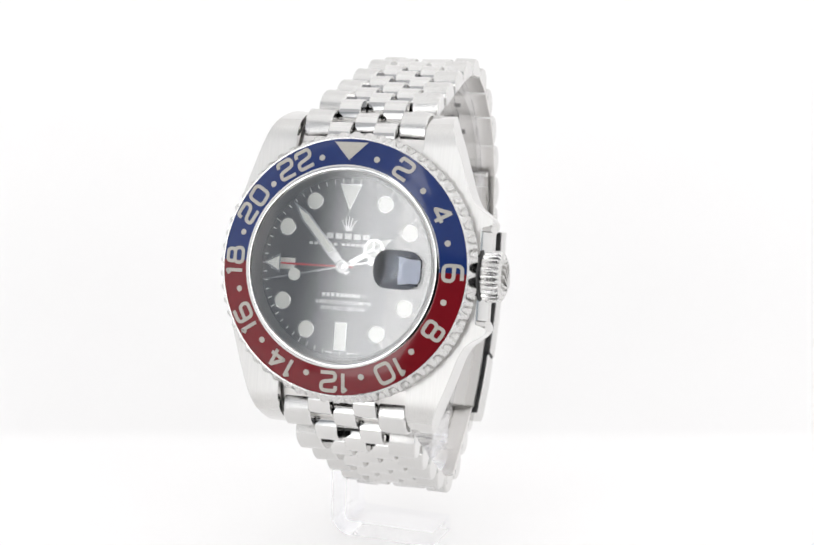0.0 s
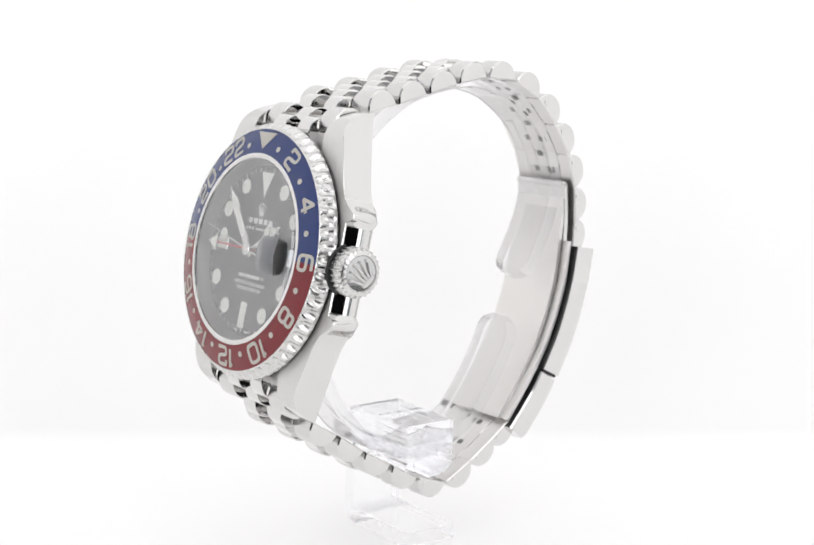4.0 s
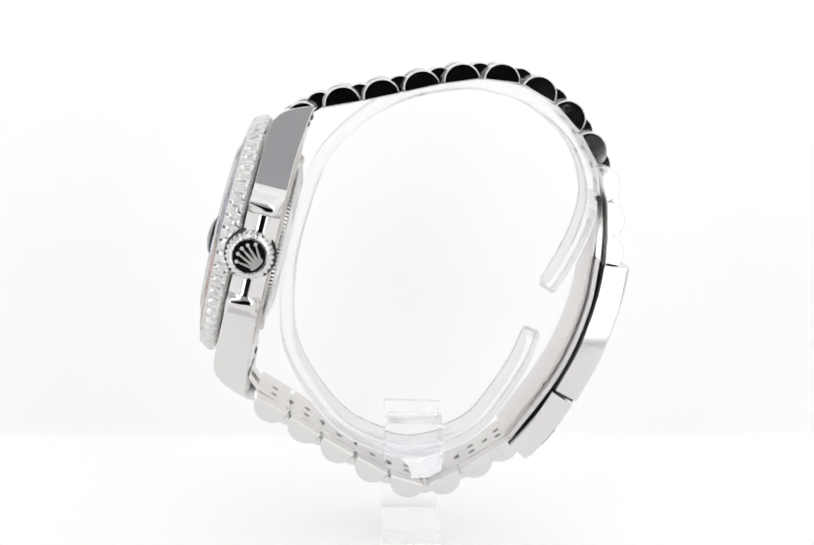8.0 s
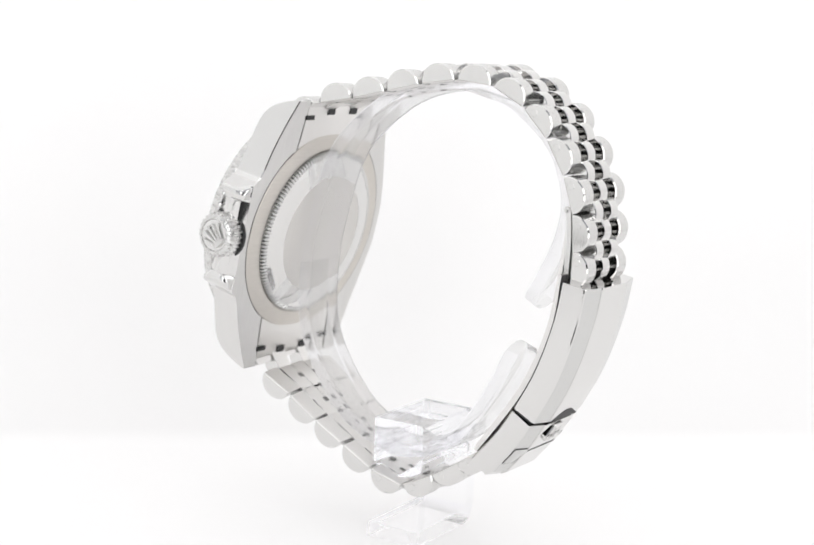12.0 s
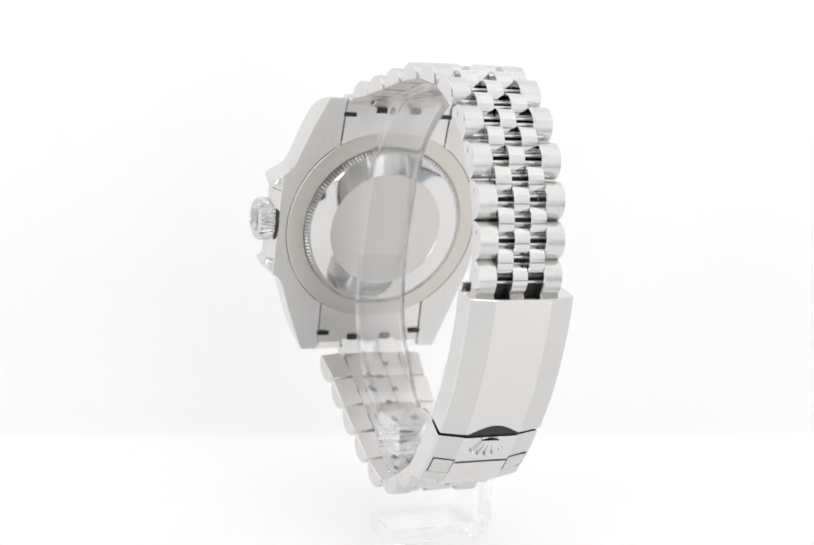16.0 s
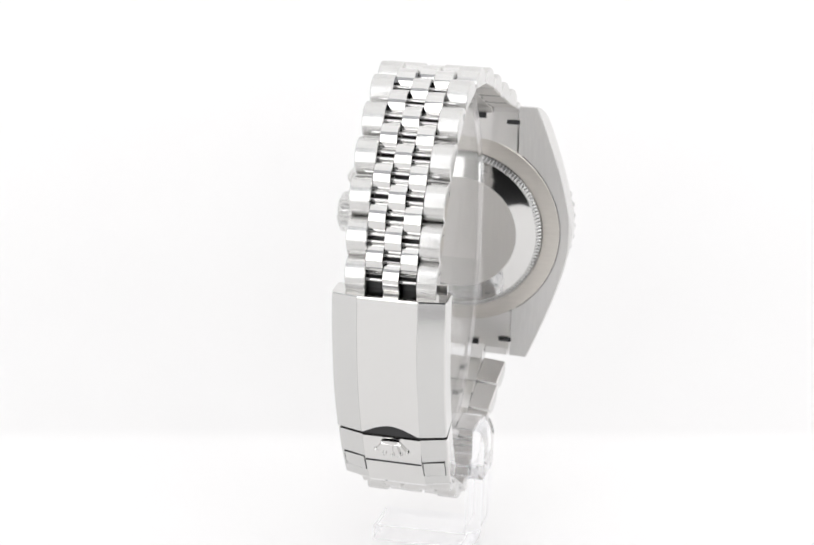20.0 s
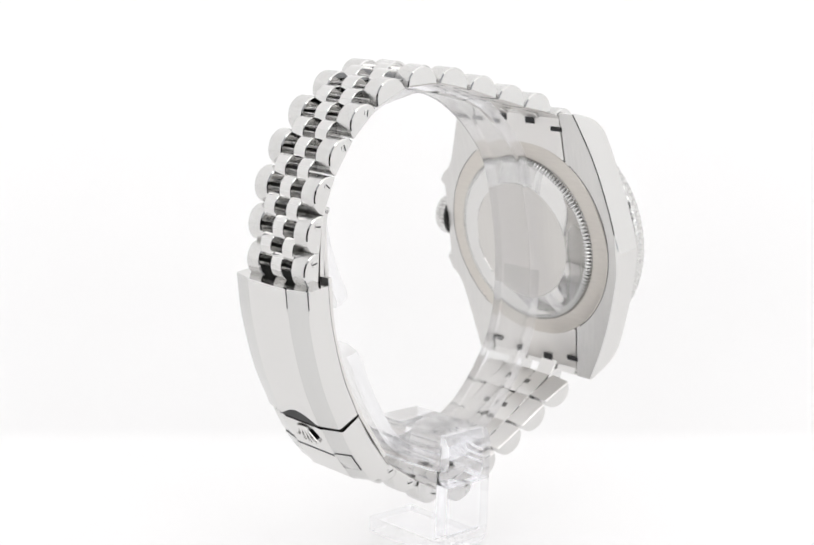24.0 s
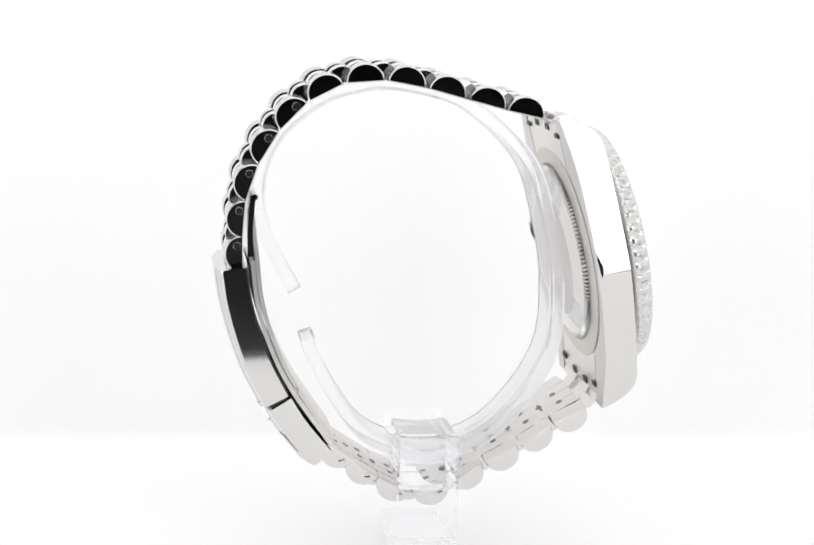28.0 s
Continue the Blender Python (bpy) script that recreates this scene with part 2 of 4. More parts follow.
# ---------------- the tent ----------------
def panel(name, corners, material, label, thick=0.004):
    """A flat sheet with thickness through four corners in metres."""
    c = [Vector(p) for p in corners]
    n = (c[1] - c[0]).cross(c[3] - c[0]).normalized() * thick
    bm = bmesh.new()
    a = [bm.verts.new(p) for p in c]
    b = [bm.verts.new(p - n) for p in c]
    bm.faces.new(a)
    bm.faces.new(b[::-1])
    for i in range(4):
        bm.faces.new((a[i], b[i], b[(i + 1) % 4], a[(i + 1) % 4]))
    turn(bm, Matrix.Scale(1000, 4))
    ob = new(name, mesh_of(name, bm, material))
    return tagged(ob, label, name.split("_")[0], kind="structure")


FLOOR_FRONT = -0.128
YAW = math.tan(radians(7.4))


def build_tent():
    X, TOP, FRONT = 0.32, 0.375, -0.221
    # bright floor, dimmer bend and back are painted into the glow by height
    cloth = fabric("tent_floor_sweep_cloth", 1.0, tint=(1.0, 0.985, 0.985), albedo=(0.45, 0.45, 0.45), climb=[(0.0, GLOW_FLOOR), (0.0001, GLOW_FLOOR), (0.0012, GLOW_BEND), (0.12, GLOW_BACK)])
    bm = bmesh.new()
    R0 = 0.028
    rows = []
    prof = [(FLOOR_FRONT, 0.0), (-0.062, 0.0), (0.0, 0.0)]
    # the unseen front hem is stepped to suit floor reflections in the steel
    XS = (-X, -X / 2, -0.053, -0.04, 0, 0.035, 0.049, 0.124, 0.146, X)
    HEM = (FRONT + 0.004, FRONT + 0.004, FRONT + 0.004, FLOOR_FRONT, FLOOR_FRONT, FLOOR_FRONT, -0.2105, -0.2105, -0.119, -0.106)
    back = 0.081
    for i in range(13):
        a = radians(90 * i / 12)
        prof.append((back - R0 + R0 * math.sin(a), R0 - R0 * math.cos(a)))
    prof += [(back, 0.18), (back, TOP)]
    for k, (y, z) in enumerate(prof):
        f = min(1.0, max(0.0, (y - FLOOR_FRONT) / (back - R0 - FLOOR_FRONT)))
        rows.append([bm.verts.new((x, hem if k == 0 else y + f * x * YAW, z)) for x, hem in zip(XS, HEM)])
    under = [[bm.verts.new((v.co.x, v.co.y + 0.004, v.co.z - 0.004)) for v in row] for row in rows]
    for S, flip in ((rows, 1), (under, -1)):
        for A, B in zip(S, S[1:]):
            for i in range(len(XS) - 1):
                bm.faces.new((A[i], A[i + 1], B[i + 1], B[i])[::flip])
    edge = rows[0] + [r[-1] for r in rows[1:]] + rows[-1][-2::-1] + [r[0] for r in rows[-2:0:-1]]
    low = under[0] + [r[-1] for r in under[1:]] + under[-1][-2::-1] + [r[0] for r in under[-2:0:-1]]
    for i in range(len(edge)):
        j = (i + 1) % len(edge)
        bm.faces.new((edge[i], low[i], low[j], edge[j]))
    turn(bm, Matrix.Scale(1000, 4))
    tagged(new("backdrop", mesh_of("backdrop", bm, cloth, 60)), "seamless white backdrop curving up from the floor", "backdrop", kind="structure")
    side = fabric("tent_side_cloth", GLOW_SIDE)
    panel("wall_west", [(-X, FRONT, 0), (-X, 0.18, 0), (-X, 0.18, TOP), (-X, FRONT, TOP)], side, "white translucent cloth side of the light tent")
    panel("wall_east", [(X, 0.18, 0), (X, FRONT, 0), (X, FRONT, TOP), (X, 0.18, TOP)], side, "white translucent cloth side of the light tent")
    panel("ceiling", [(-X, FRONT, TOP), (-X, 0.18, TOP), (X, 0.18, TOP), (X, FRONT, TOP)], fabric("tent_roof_cloth", GLOW_TOP), "white translucent cloth roof of the light tent")
    # grey-blue copy of the white cloth, added to darken reflections in the steel
    front = fabric("tent_front_cloth", GLOW_FRONT, albedo=(0.43, 0.465, 0.5))
    soft = fabric("softbox_cloth", GLOW_SOFTBOX)
    soft_east = fabric("softbox_cloth_east", GLOW_SOFTBOX_EAST)
    # the fall-off of this edge is painted into its emission along x
    feather = fabric("softbox_painted_fade", GLOW_SOFTBOX, fade=(-0.144, -0.1725, 0.03), albedo=(0.24, 0.265, 0.295))
    # upper and dim: darkened cloth copies that grey the steel's reflections
    upper = fabric("tent_front_upper_cloth", 0.06, albedo=(0.5, 0.51, 0.53))
    dim = fabric("tent_front_dim_cloth", 0.0, albedo=(0.42, 0.43, 0.45))
    W0, E0, E1, E2, MID, HIGH, BOX_W = -0.078, 0.06, 0.104, 0.078, 0.088, 0.1194, 0.1946
    # unseen front panels, laid out and toned to match reflections in the steel
    panel("wall_front_softbox_east", [(0.198, FRONT, 0), (E0, FRONT, 0), (E1, FRONT, MID), (0.198, FRONT, MID)], soft_east, "bright white softbox with a slanting edge beside the front slit")
    panel("wall_front_softbox_shoulder", [(0.198, FRONT, MID), (E1, FRONT, MID), (E2, FRONT, HIGH), (0.198, FRONT, HIGH)], soft_east, "bright white softbox shoulder beside the front slit")
    for name, x0, x1, z0, z1, m, label in (("wall_front_softbox_west", -0.137, W0, 0.0, BOX_W, soft, "bright white softbox beside the front slit"),
                                           ("wall_front_softbox_high", E2, 0.198, HIGH, TOP, soft_east, "bright white softbox beside the front slit"),
                                           ("wall_front_softbox_edge", -0.186, -0.137, 0.0, BOX_W, feather, "softbox edge whose fall-off is painted into its glow"),
                                           ("wall_front_high_west", -X, -0.186, BOX_W, TOP, upper, "white cloth front of the light tent"),
                                           ("wall_front_high_east", 0.198, X, 0.1106, TOP, side, "white cloth front of the light tent"),
                                           ("wall_front_low_west", -X, -0.186, 0.0, 0.0884, side, "white cloth front of the light tent"),
                                           ("wall_front_mid_west", -X, -0.232, 0.0884, BOX_W, side, "white cloth front of the light tent"),
                                           ("wall_front_west", -0.232, -0.186, 0.0884, BOX_W, dim, "unseen front panel dimmed for grey reflections in the steel"),
                                           ("wall_front_east", 0.25, X, 0.0, 0.1106, front, "unseen grey-blue front panel added for dark reflections in the steel"),
                                           ("wall_front_low_east", 0.198, 0.25, 0.0, 0.1106, side, "white cloth front of the light tent"),
                                           ("wall_front_upper_west", -0.186, -0.0885, BOX_W, TOP, upper, "unseen half-dim front panel toned for reflections in the steel"),
                                           ("wall_front_softbox_top", -0.0885, -0.05, BOX_W, TOP, soft, "narrow white softbox above the front slit"),
                                           ("wall_front_top_west", W0, 0.0053, HIGH, BOX_W, dim, "unseen front panel dimmed for grey reflections in the steel"),
                                           ("wall_front_top_middle", -0.05, 0.0053, BOX_W, TOP, dim, "unseen front panel dimmed for grey reflections in the steel"),
                                           ("wall_front_top_east", 0.0053, E2, HIGH, TOP, dim, "unseen front panel dimmed for grey reflections in the steel")):
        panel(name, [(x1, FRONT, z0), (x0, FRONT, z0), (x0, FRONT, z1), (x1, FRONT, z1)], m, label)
    # unseen sheet, added so that low reflections in the steel turn grey
    panel("floor_apron", [(0.044, FRONT, -0.006), (X, FRONT, -0.006), (X, -0.0885, -0.006), (0.044, -0.0885, -0.006)], front, "unseen grey-blue sheet added for grey reflections in the steel", 0.002)
    panel("floor", [(-1, -1, -0.012), (1, -1, -0.012), (1, 1, -0.012), (-1, 1, -0.012)], BLACK_CLOTH, "black cloth over the table under the light tent", 0.02)
    for name, c in (("wall_room_south", [(1, -1, 0), (-1, -1, 0), (-1, -1, 1.2), (1, -1, 1.2)]), ("wall_room_north", [(-1, 1, 0), (1, 1, 0), (1, 1, 1.2), (-1, 1, 1.2)]),
                    ("wall_room_west", [(-1, -1, 0), (-1, 1, 0), (-1, 1, 1.2), (-1, -1, 1.2)]), ("wall_room_east", [(1, 1, 0), (1, -1, 0), (1, -1, 1.2), (1, 1, 1.2)])):
        panel(name, c, BLACK_CLOTH, "dark wall of the studio room")


build_tent()

# ---------------- the watch's place on its stand ----------------
# u: three o'clock, v: twelve o'clock, w: out of the dial; the zero point lies on the bezel's face.
U, V, W = Vector((0.95739, -0.28767, 0.02530)), Vector((0.03714, 0.20951, 0.97710)), Vector((-0.28638, -0.93453, 0.21127))
BASE = Vector((-11.938, -31.679, 53.366))
HOME = Matrix.Translation(BASE * MM) @ Matrix((U, V, W)).transposed().to_4x4()
HOME_MM = Matrix.Translation(BASE) @ Matrix((U, V, W)).transposed().to_4x4()


# ---------------- case ----------------
GUARD = 6.6


def flank(sign, guards):
    """One long side of the case with its two lugs, as stations along v; guards: two shoulders beside the crown, their ends rounded."""
    def body(v):
        return 20.8 - 7.25 * (abs(v) / 24.6) ** 1.42

    def outer(v):
        a = abs(v)
        if not guards or a > 12.4:
            return body(v)
        if a < GUARD:
            return 20.4
        return float(np.interp(a, (GUARD, 8.1, 8.4, 8.7, 9.0, 9.3, 9.7, 10.1, 10.5, 10.9, 11.3, 12.4), (22.3, 22.2, 22.08, 21.85, 21.45, 20.95, 20.28, 19.68, 19.2, 18.87, 18.65, body(12.4))))

    def top(v):
        a = abs(v)
        return -3.9 if a < 17 else -3.9 - 5.7 * ((a - 17) / 7.6) ** 4.2

    def low(v):
        a = abs(v)
        return -9.25 if a < 14 else -9.25 - 0.95 * ((a - 14) / 10.6) ** 1.6
    tips = [q * e for q in (-1, 1) for e in (24.45, 24.3, 24.0)]
    stations = [-24.6 + 49.2 * i / 84 for i in range(85)] + tips
    if guards:
        stations += [q * e for q in (-1, 1) for e in (GUARD - 0.001, GUARD + 0.001, 6.64, 6.7, 6.8, 6.95, 7.1, 7.3, 7.5, 7.75, 8.0, 8.25, 8.4, 8.55, 8.7, 8.85, 9.0, 9.15, 9.3, 9.45, 9.6, 9.8, 10.0, 10.2, 10.4, 10.6, 10.8, 11.0, 11.2, 11.6, 12.0, 12.4)]
    bm = bmesh.new()
    rings = []
    for v in sorted(stations):
        a, uo, zt, zb = abs(v), outer(v), top(v), low(v)
        ui = 10.35
        c = min(0.08, (zt - zb) * 0.3)
        z0, z1 = zb + 0.14, zt - c * 0.9
        core, e, lip = min(uo, 20.4), 0.0, 0.0
        if guards and a < GUARD:
            # the round barrel of the case between the guards
            mid = [(core + 1.5 * (1 - (k / 4 - 1) ** 2), z0 + (z1 - z0) * k / 8) for k in range(9)]
        else:
            # a guard swells out of the flank, round below; its end towards the crown is a round tongue
            if guards and a < GUARD + 1.5:
                x = (a - GUARD) / 1.5
                e = 1.7 * (1 - math.sqrt(1 - (1 - x) ** 2))
                lip = 0.55 * (1 - x) ** 3
            edge = min(1.0, e / 0.3)
            swell = (0.0, 0.42, 0.68, 0.85, 0.95, 1.0, 1.0, 1.0 - 0.4 * edge, 0.97 * (1 - edge))
            steps = (0.0, 0.03, 0.09, 0.18, 0.3, 0.45, 0.65, 0.85 + 0.15 * edge, 1.0)
            mid = []
            for k in range(9):
                z = z0 + (z1 - z0) * (k > 0) if k in (0, 8) else z0 + e + (z1 - z0 - 2 * e) * steps[k]
                under = core + (1.5 * (1 - (2 * (z - z0) / (z1 - z0) - 1) ** 2) if e else 0.0)
                mid.append((under + max(0.0, uo - lip - under) * swell[k], z))
        sec = [(ui, zb), (core - 0.14, zb)] + mid + [(mid[-1][0] - c, zt), (ui, zt)]
        rings.append([bm.verts.new((sign * x, v, z)) for x, z in sec])
    for A, B in zip(rings, rings[1:]):
        for i in range(len(A)):
            bm.faces.new((A[i], A[(i + 1) % len(A)], B[(i + 1) % len(A)], B[i]))
    bm.faces.new(rings[0][::-1])
    bm.faces.new(rings[-1])
    return bm


def coronet(w, h, z0, z1):
    """A raised emblem: a rounded foot band, five tapering points and a small round knob on each, w wide and h high, centred."""
    bits = [slab([(0.27 * w * math.cos(t), -0.4 * h + 0.1 * h * math.sin(t)) for t in [2 * math.pi * i / 20 for i in range(20)]], z0, z1, (z1 - z0) * 0.3)]
    for k in range(-2, 3):
        foot, head = 0.1 * w * k, (0.215 * w * k, h * (0.38 - 0.055 * k * k))
        bits.append(slab([(foot - 0.055 * w, -0.33 * h), (foot + 0.055 * w, -0.33 * h), (head[0] + 0.018 * w, head[1]), (head[0] - 0.018 * w, head[1])], z0, z1 - 0.1 * (z1 - z0), (z1 - z0) * 0.3))
        bits.append(turn(disc(0.062 * w, z0, z1, (z1 - z0) * 0.35, 14), Matrix.Translation((head[0], head[1], 0))))
    return join(*bits)


def build_case(watch):
    middle = lathe([(0, -9.08), (18.9, -9.08), (18.9, -3.6), (0, -3.6)], 96, closed=False)
    case = part("case", join(flank(1, True), flank(-1, False), middle), POLISHED, watch, "polished steel case with curved lugs and crown guards",
                others=[(SATIN, lambda n: abs(n.z) > 0.55 and abs(n.x) < 0.45)])
    for s in (1, -1):
        for e in (1, -1):
            # uncut slot: a dark slab on the surface paints its shade
            hole = turn(box(-1.2, 1.2, -0.4, 0.4, -0.25, 0.03, 0.1), Matrix.Translation((s * 9.3, e * 21.55, -9.78)))
            part("lug_hole_shade", hole, DARK, case, "dark slab that paints the shade in a spring bar slot")
    groove = lathe([(18.62, -9.2), (18.75, -9.2), (18.75, -9.275), (18.62, -9.275)], 96)
    part("caseback_groove", groove, DARK, case, "thin dark groove round the caseback")
    back = lathe([(0, -9.0), (18.6, -9.0), (18.6, -9.3), (18.45, -9.42), (15.75, -9.72), (15.55, -9.7), (15.55, -9.3)], 128, closed=False)
    part("caseback_ring", back, SATIN_ROUND, case, "satin steel ring round the caseback")
    flutes = lathe([(15.5, -9.3), (15.5, -9.55), (15.4, -10.15), (14.9, -10.4), (14.4, -10.42), (14.35, -9.8)], 840, wave=lambda i, j: (0.0, 0.0, -0.1, -0.6, -0.6, -0.1)[j % 6] if i in (1, 2, 3) else 0.0)
    part("fluted_ring", flutes, CLASP_SIDE, case, "finely fluted steel ring of the caseback", angle=15)
    dome = lathe([(14.4, -10.2), (14.4, -10.4)] + [(14.4 - 3.6 * k / 8, -10.4 - 0.73 * (k / 8) ** 0.9) for k in range(1, 9)] + [(10.7, -11.05)], 160, closed=False)
    part("caseback_dome", dome, POLISHED, case, "polished sloping ring of the caseback", angle=12)
    part("caseback_disc", turn(disc(10.75, 10.6, 11.14, 0.04, 96), Matrix.Scale(-1, 4, (0, 0, 1))), BRUSHED, case, "brushed flat centre of the caseback")
    # crown on its tube
    side = Matrix.Rotation(radians(90), 4, "Y")
    at = Matrix.Translation((0, 0.1, -5.9)) @ side
    # tube and collar are coloured dark to paint the shade behind the crown
    tube = lathe([(0, 19.5), (3.3, 19.5), (3.3, 20.9), (0, 20.9)], 32, closed=False)
    part("crown_tube", turn(tube, at), GAP_SHADE, case, "crown tube, coloured dark as the shade behind the crown")
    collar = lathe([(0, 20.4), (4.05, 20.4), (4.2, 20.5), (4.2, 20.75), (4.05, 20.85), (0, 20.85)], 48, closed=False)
    part("crown_collar", turn(collar, at), GAP_SHADE, case, "dark collar that paints the shade under the crown")

    def teeth(i, j):
        return -(0.0, 0.0, 0.3, 0.42, 0.36, 0.12)[i] * (0.0, 0.0, 0.5, 1.0, 1.0, 0.5)[j % 6] if i < 6 else 0.0
    grip = lathe([(0, 20.85), (3.5, 20.85), (3.85, 20.95), (3.9, 21.3), (3.9, 23.2), (3.55, 23.6), (2.95, 23.92), (2.8, 23.94), (2.7, 23.75), (0, 23.75)], 162, closed=False, wave=teeth)
    crown = part("crown", turn(grip, at), BEZEL_STEEL, watch, "fluted screw-down winding crown", angle=24)
    part("crown_face", turn(disc(2.66, 23.7, 23.83, 0.03, 40), at), POLISHED, crown, "polished recessed face of the crown")
    part("relief_emblem", turn(coronet(4.7, 4.4, 23.8, 24.25), at @ Matrix.Rotation(radians(55), 4, "Z")), SATIN, crown, "raised emblem of five points on the crown")
    return case


# ---------------- bezel, crystal and dial ----------------
def insert_height(r):
    return 0.0 + (16.9 - r) * 0.22


def on_ring(h, r, z, extra=0.0):
    """A pose on the bezel at hour h of 24, its top outwards, tilted with the insert's slope."""
    a = radians(h * 15)
    return Matrix.Translation((r * math.sin(a) * MM, r * math.cos(a) * MM, z * MM)) @ Matrix.Rotation(-a, 4, "Z") @ Matrix.Rotation(radians(-12.4 + extra), 4, "X")


def fillet(points, r, closed=False):
    """A polyline with its corners rounded."""
    P = [Vector(p) for p in points]
    out = [] if closed else [P[0]]
    for i in range(0 if closed else 1, len(P) if closed else len(P) - 1):
        a, b, c = P[i - 1], P[i], P[(i + 1) % len(P)]
        da, dc = (a - b), (c - b)
        k = min(r, da.length * 0.48, dc.length * 0.48)
        p, q = b + da.normalized() * k, b + dc.normalized() * k
        out += [p.lerp(b, t).lerp(b.lerp(q, t), t) for t in (0, 0.2, 0.4, 0.6, 0.8, 1)]
    return out if closed else out + [P[-1]]


def ribbon(path, wide, z0, z1, closed=False):
    """A raised stroke of even width along a 2D path."""
    bm = bmesh.new()
    n, rings = len(path), []
    for i, p in enumerate(path):
        a = path[i - 1] if i or closed else p
        c = path[(i + 1) % n] if i < n - 1 or closed else p
        d0, d1 = (p - a), (c - p)
        d0 = d0.normalized() if d0.length else d1.normalized()
        d1 = d1.normalized() if d1.length else d0
        d = (d0 + d1).normalized()
        side = Vector((-d.y, d.x)) * (wide / 2 / max(0.62, d.dot(d0)))
        rings.append([bm.verts.new((*(p + side * e), z)) for e, z in ((1, z0), (1, z1), (-1, z1), (-1, z0))])
    for i in range(n if closed else n - 1):
        A, B = rings[i], rings[(i + 1) % n]
        for k in range(4):
            bm.faces.new((A[k], A[(k + 1) % 4], B[(k + 1) % 4], B[k]))
    if not closed:
        bm.faces.new(rings[0][::-1])
        bm.faces.new(rings[-1])
    return bm


STROKES = {"0": [([(-0.95, -1.1), (0.95, -1.1), (0.95, 1.1), (-0.95, 1.1)], True)], "1": [([(-0.42, 0.72), (0.05, 1.1), (0.05, -1.1)], False)],
           "2": [([(-0.95, 0.5), (-0.95, 1.1), (0.95, 1.1), (0.95, 0.08), (-0.95, -0.22), (-0.95, -1.1), (0.98, -1.1)], False)],
           "4": [([(0.45, -1.1), (0.45, 1.1)], False), ([(0.42, 1.0), (-0.95, -0.45), (1.0, -0.45)], False)],
           "6": [([(0.8, 1.1), (-0.95, 1.1), (-0.95, -1.1), (0.95, -1.1), (0.95, 0.12), (-0.95, 0.12)], False)],
           "8": [([(-0.8, 0.08), (0.8, 0.08), (0.8, 1.1), (-0.8, 1.1)], True), ([(-0.95, -1.1), (0.95, -1.1), (0.95, 0.08), (-0.95, 0.08)], True)]}


def numeral(text):
    """Wide rounded numerals built of even strokes, centred."""
    widths = [1.0 if c == "1" else 2.4 for c in text]
    x = -(sum(widths) + 0.3 * (len(text) - 1)) / 2
    bits = []
    for c, w in zip(text, widths):
        for k, (pts, closed) in enumerate(STROKES[c]):
            soft = 0.12 if c in "14" else 0.62
            path = [p + Vector((x + w / 2, 0)) for p in fillet(pts, soft, closed)]
            bits.append(ribbon(path, 0.44, -0.06, 0.06 - 0.004 * k, closed))
        x += w + 0.3
    return turn(join(*bits), Matrix.Diagonal((1.2, 1.27, 1, 1)))


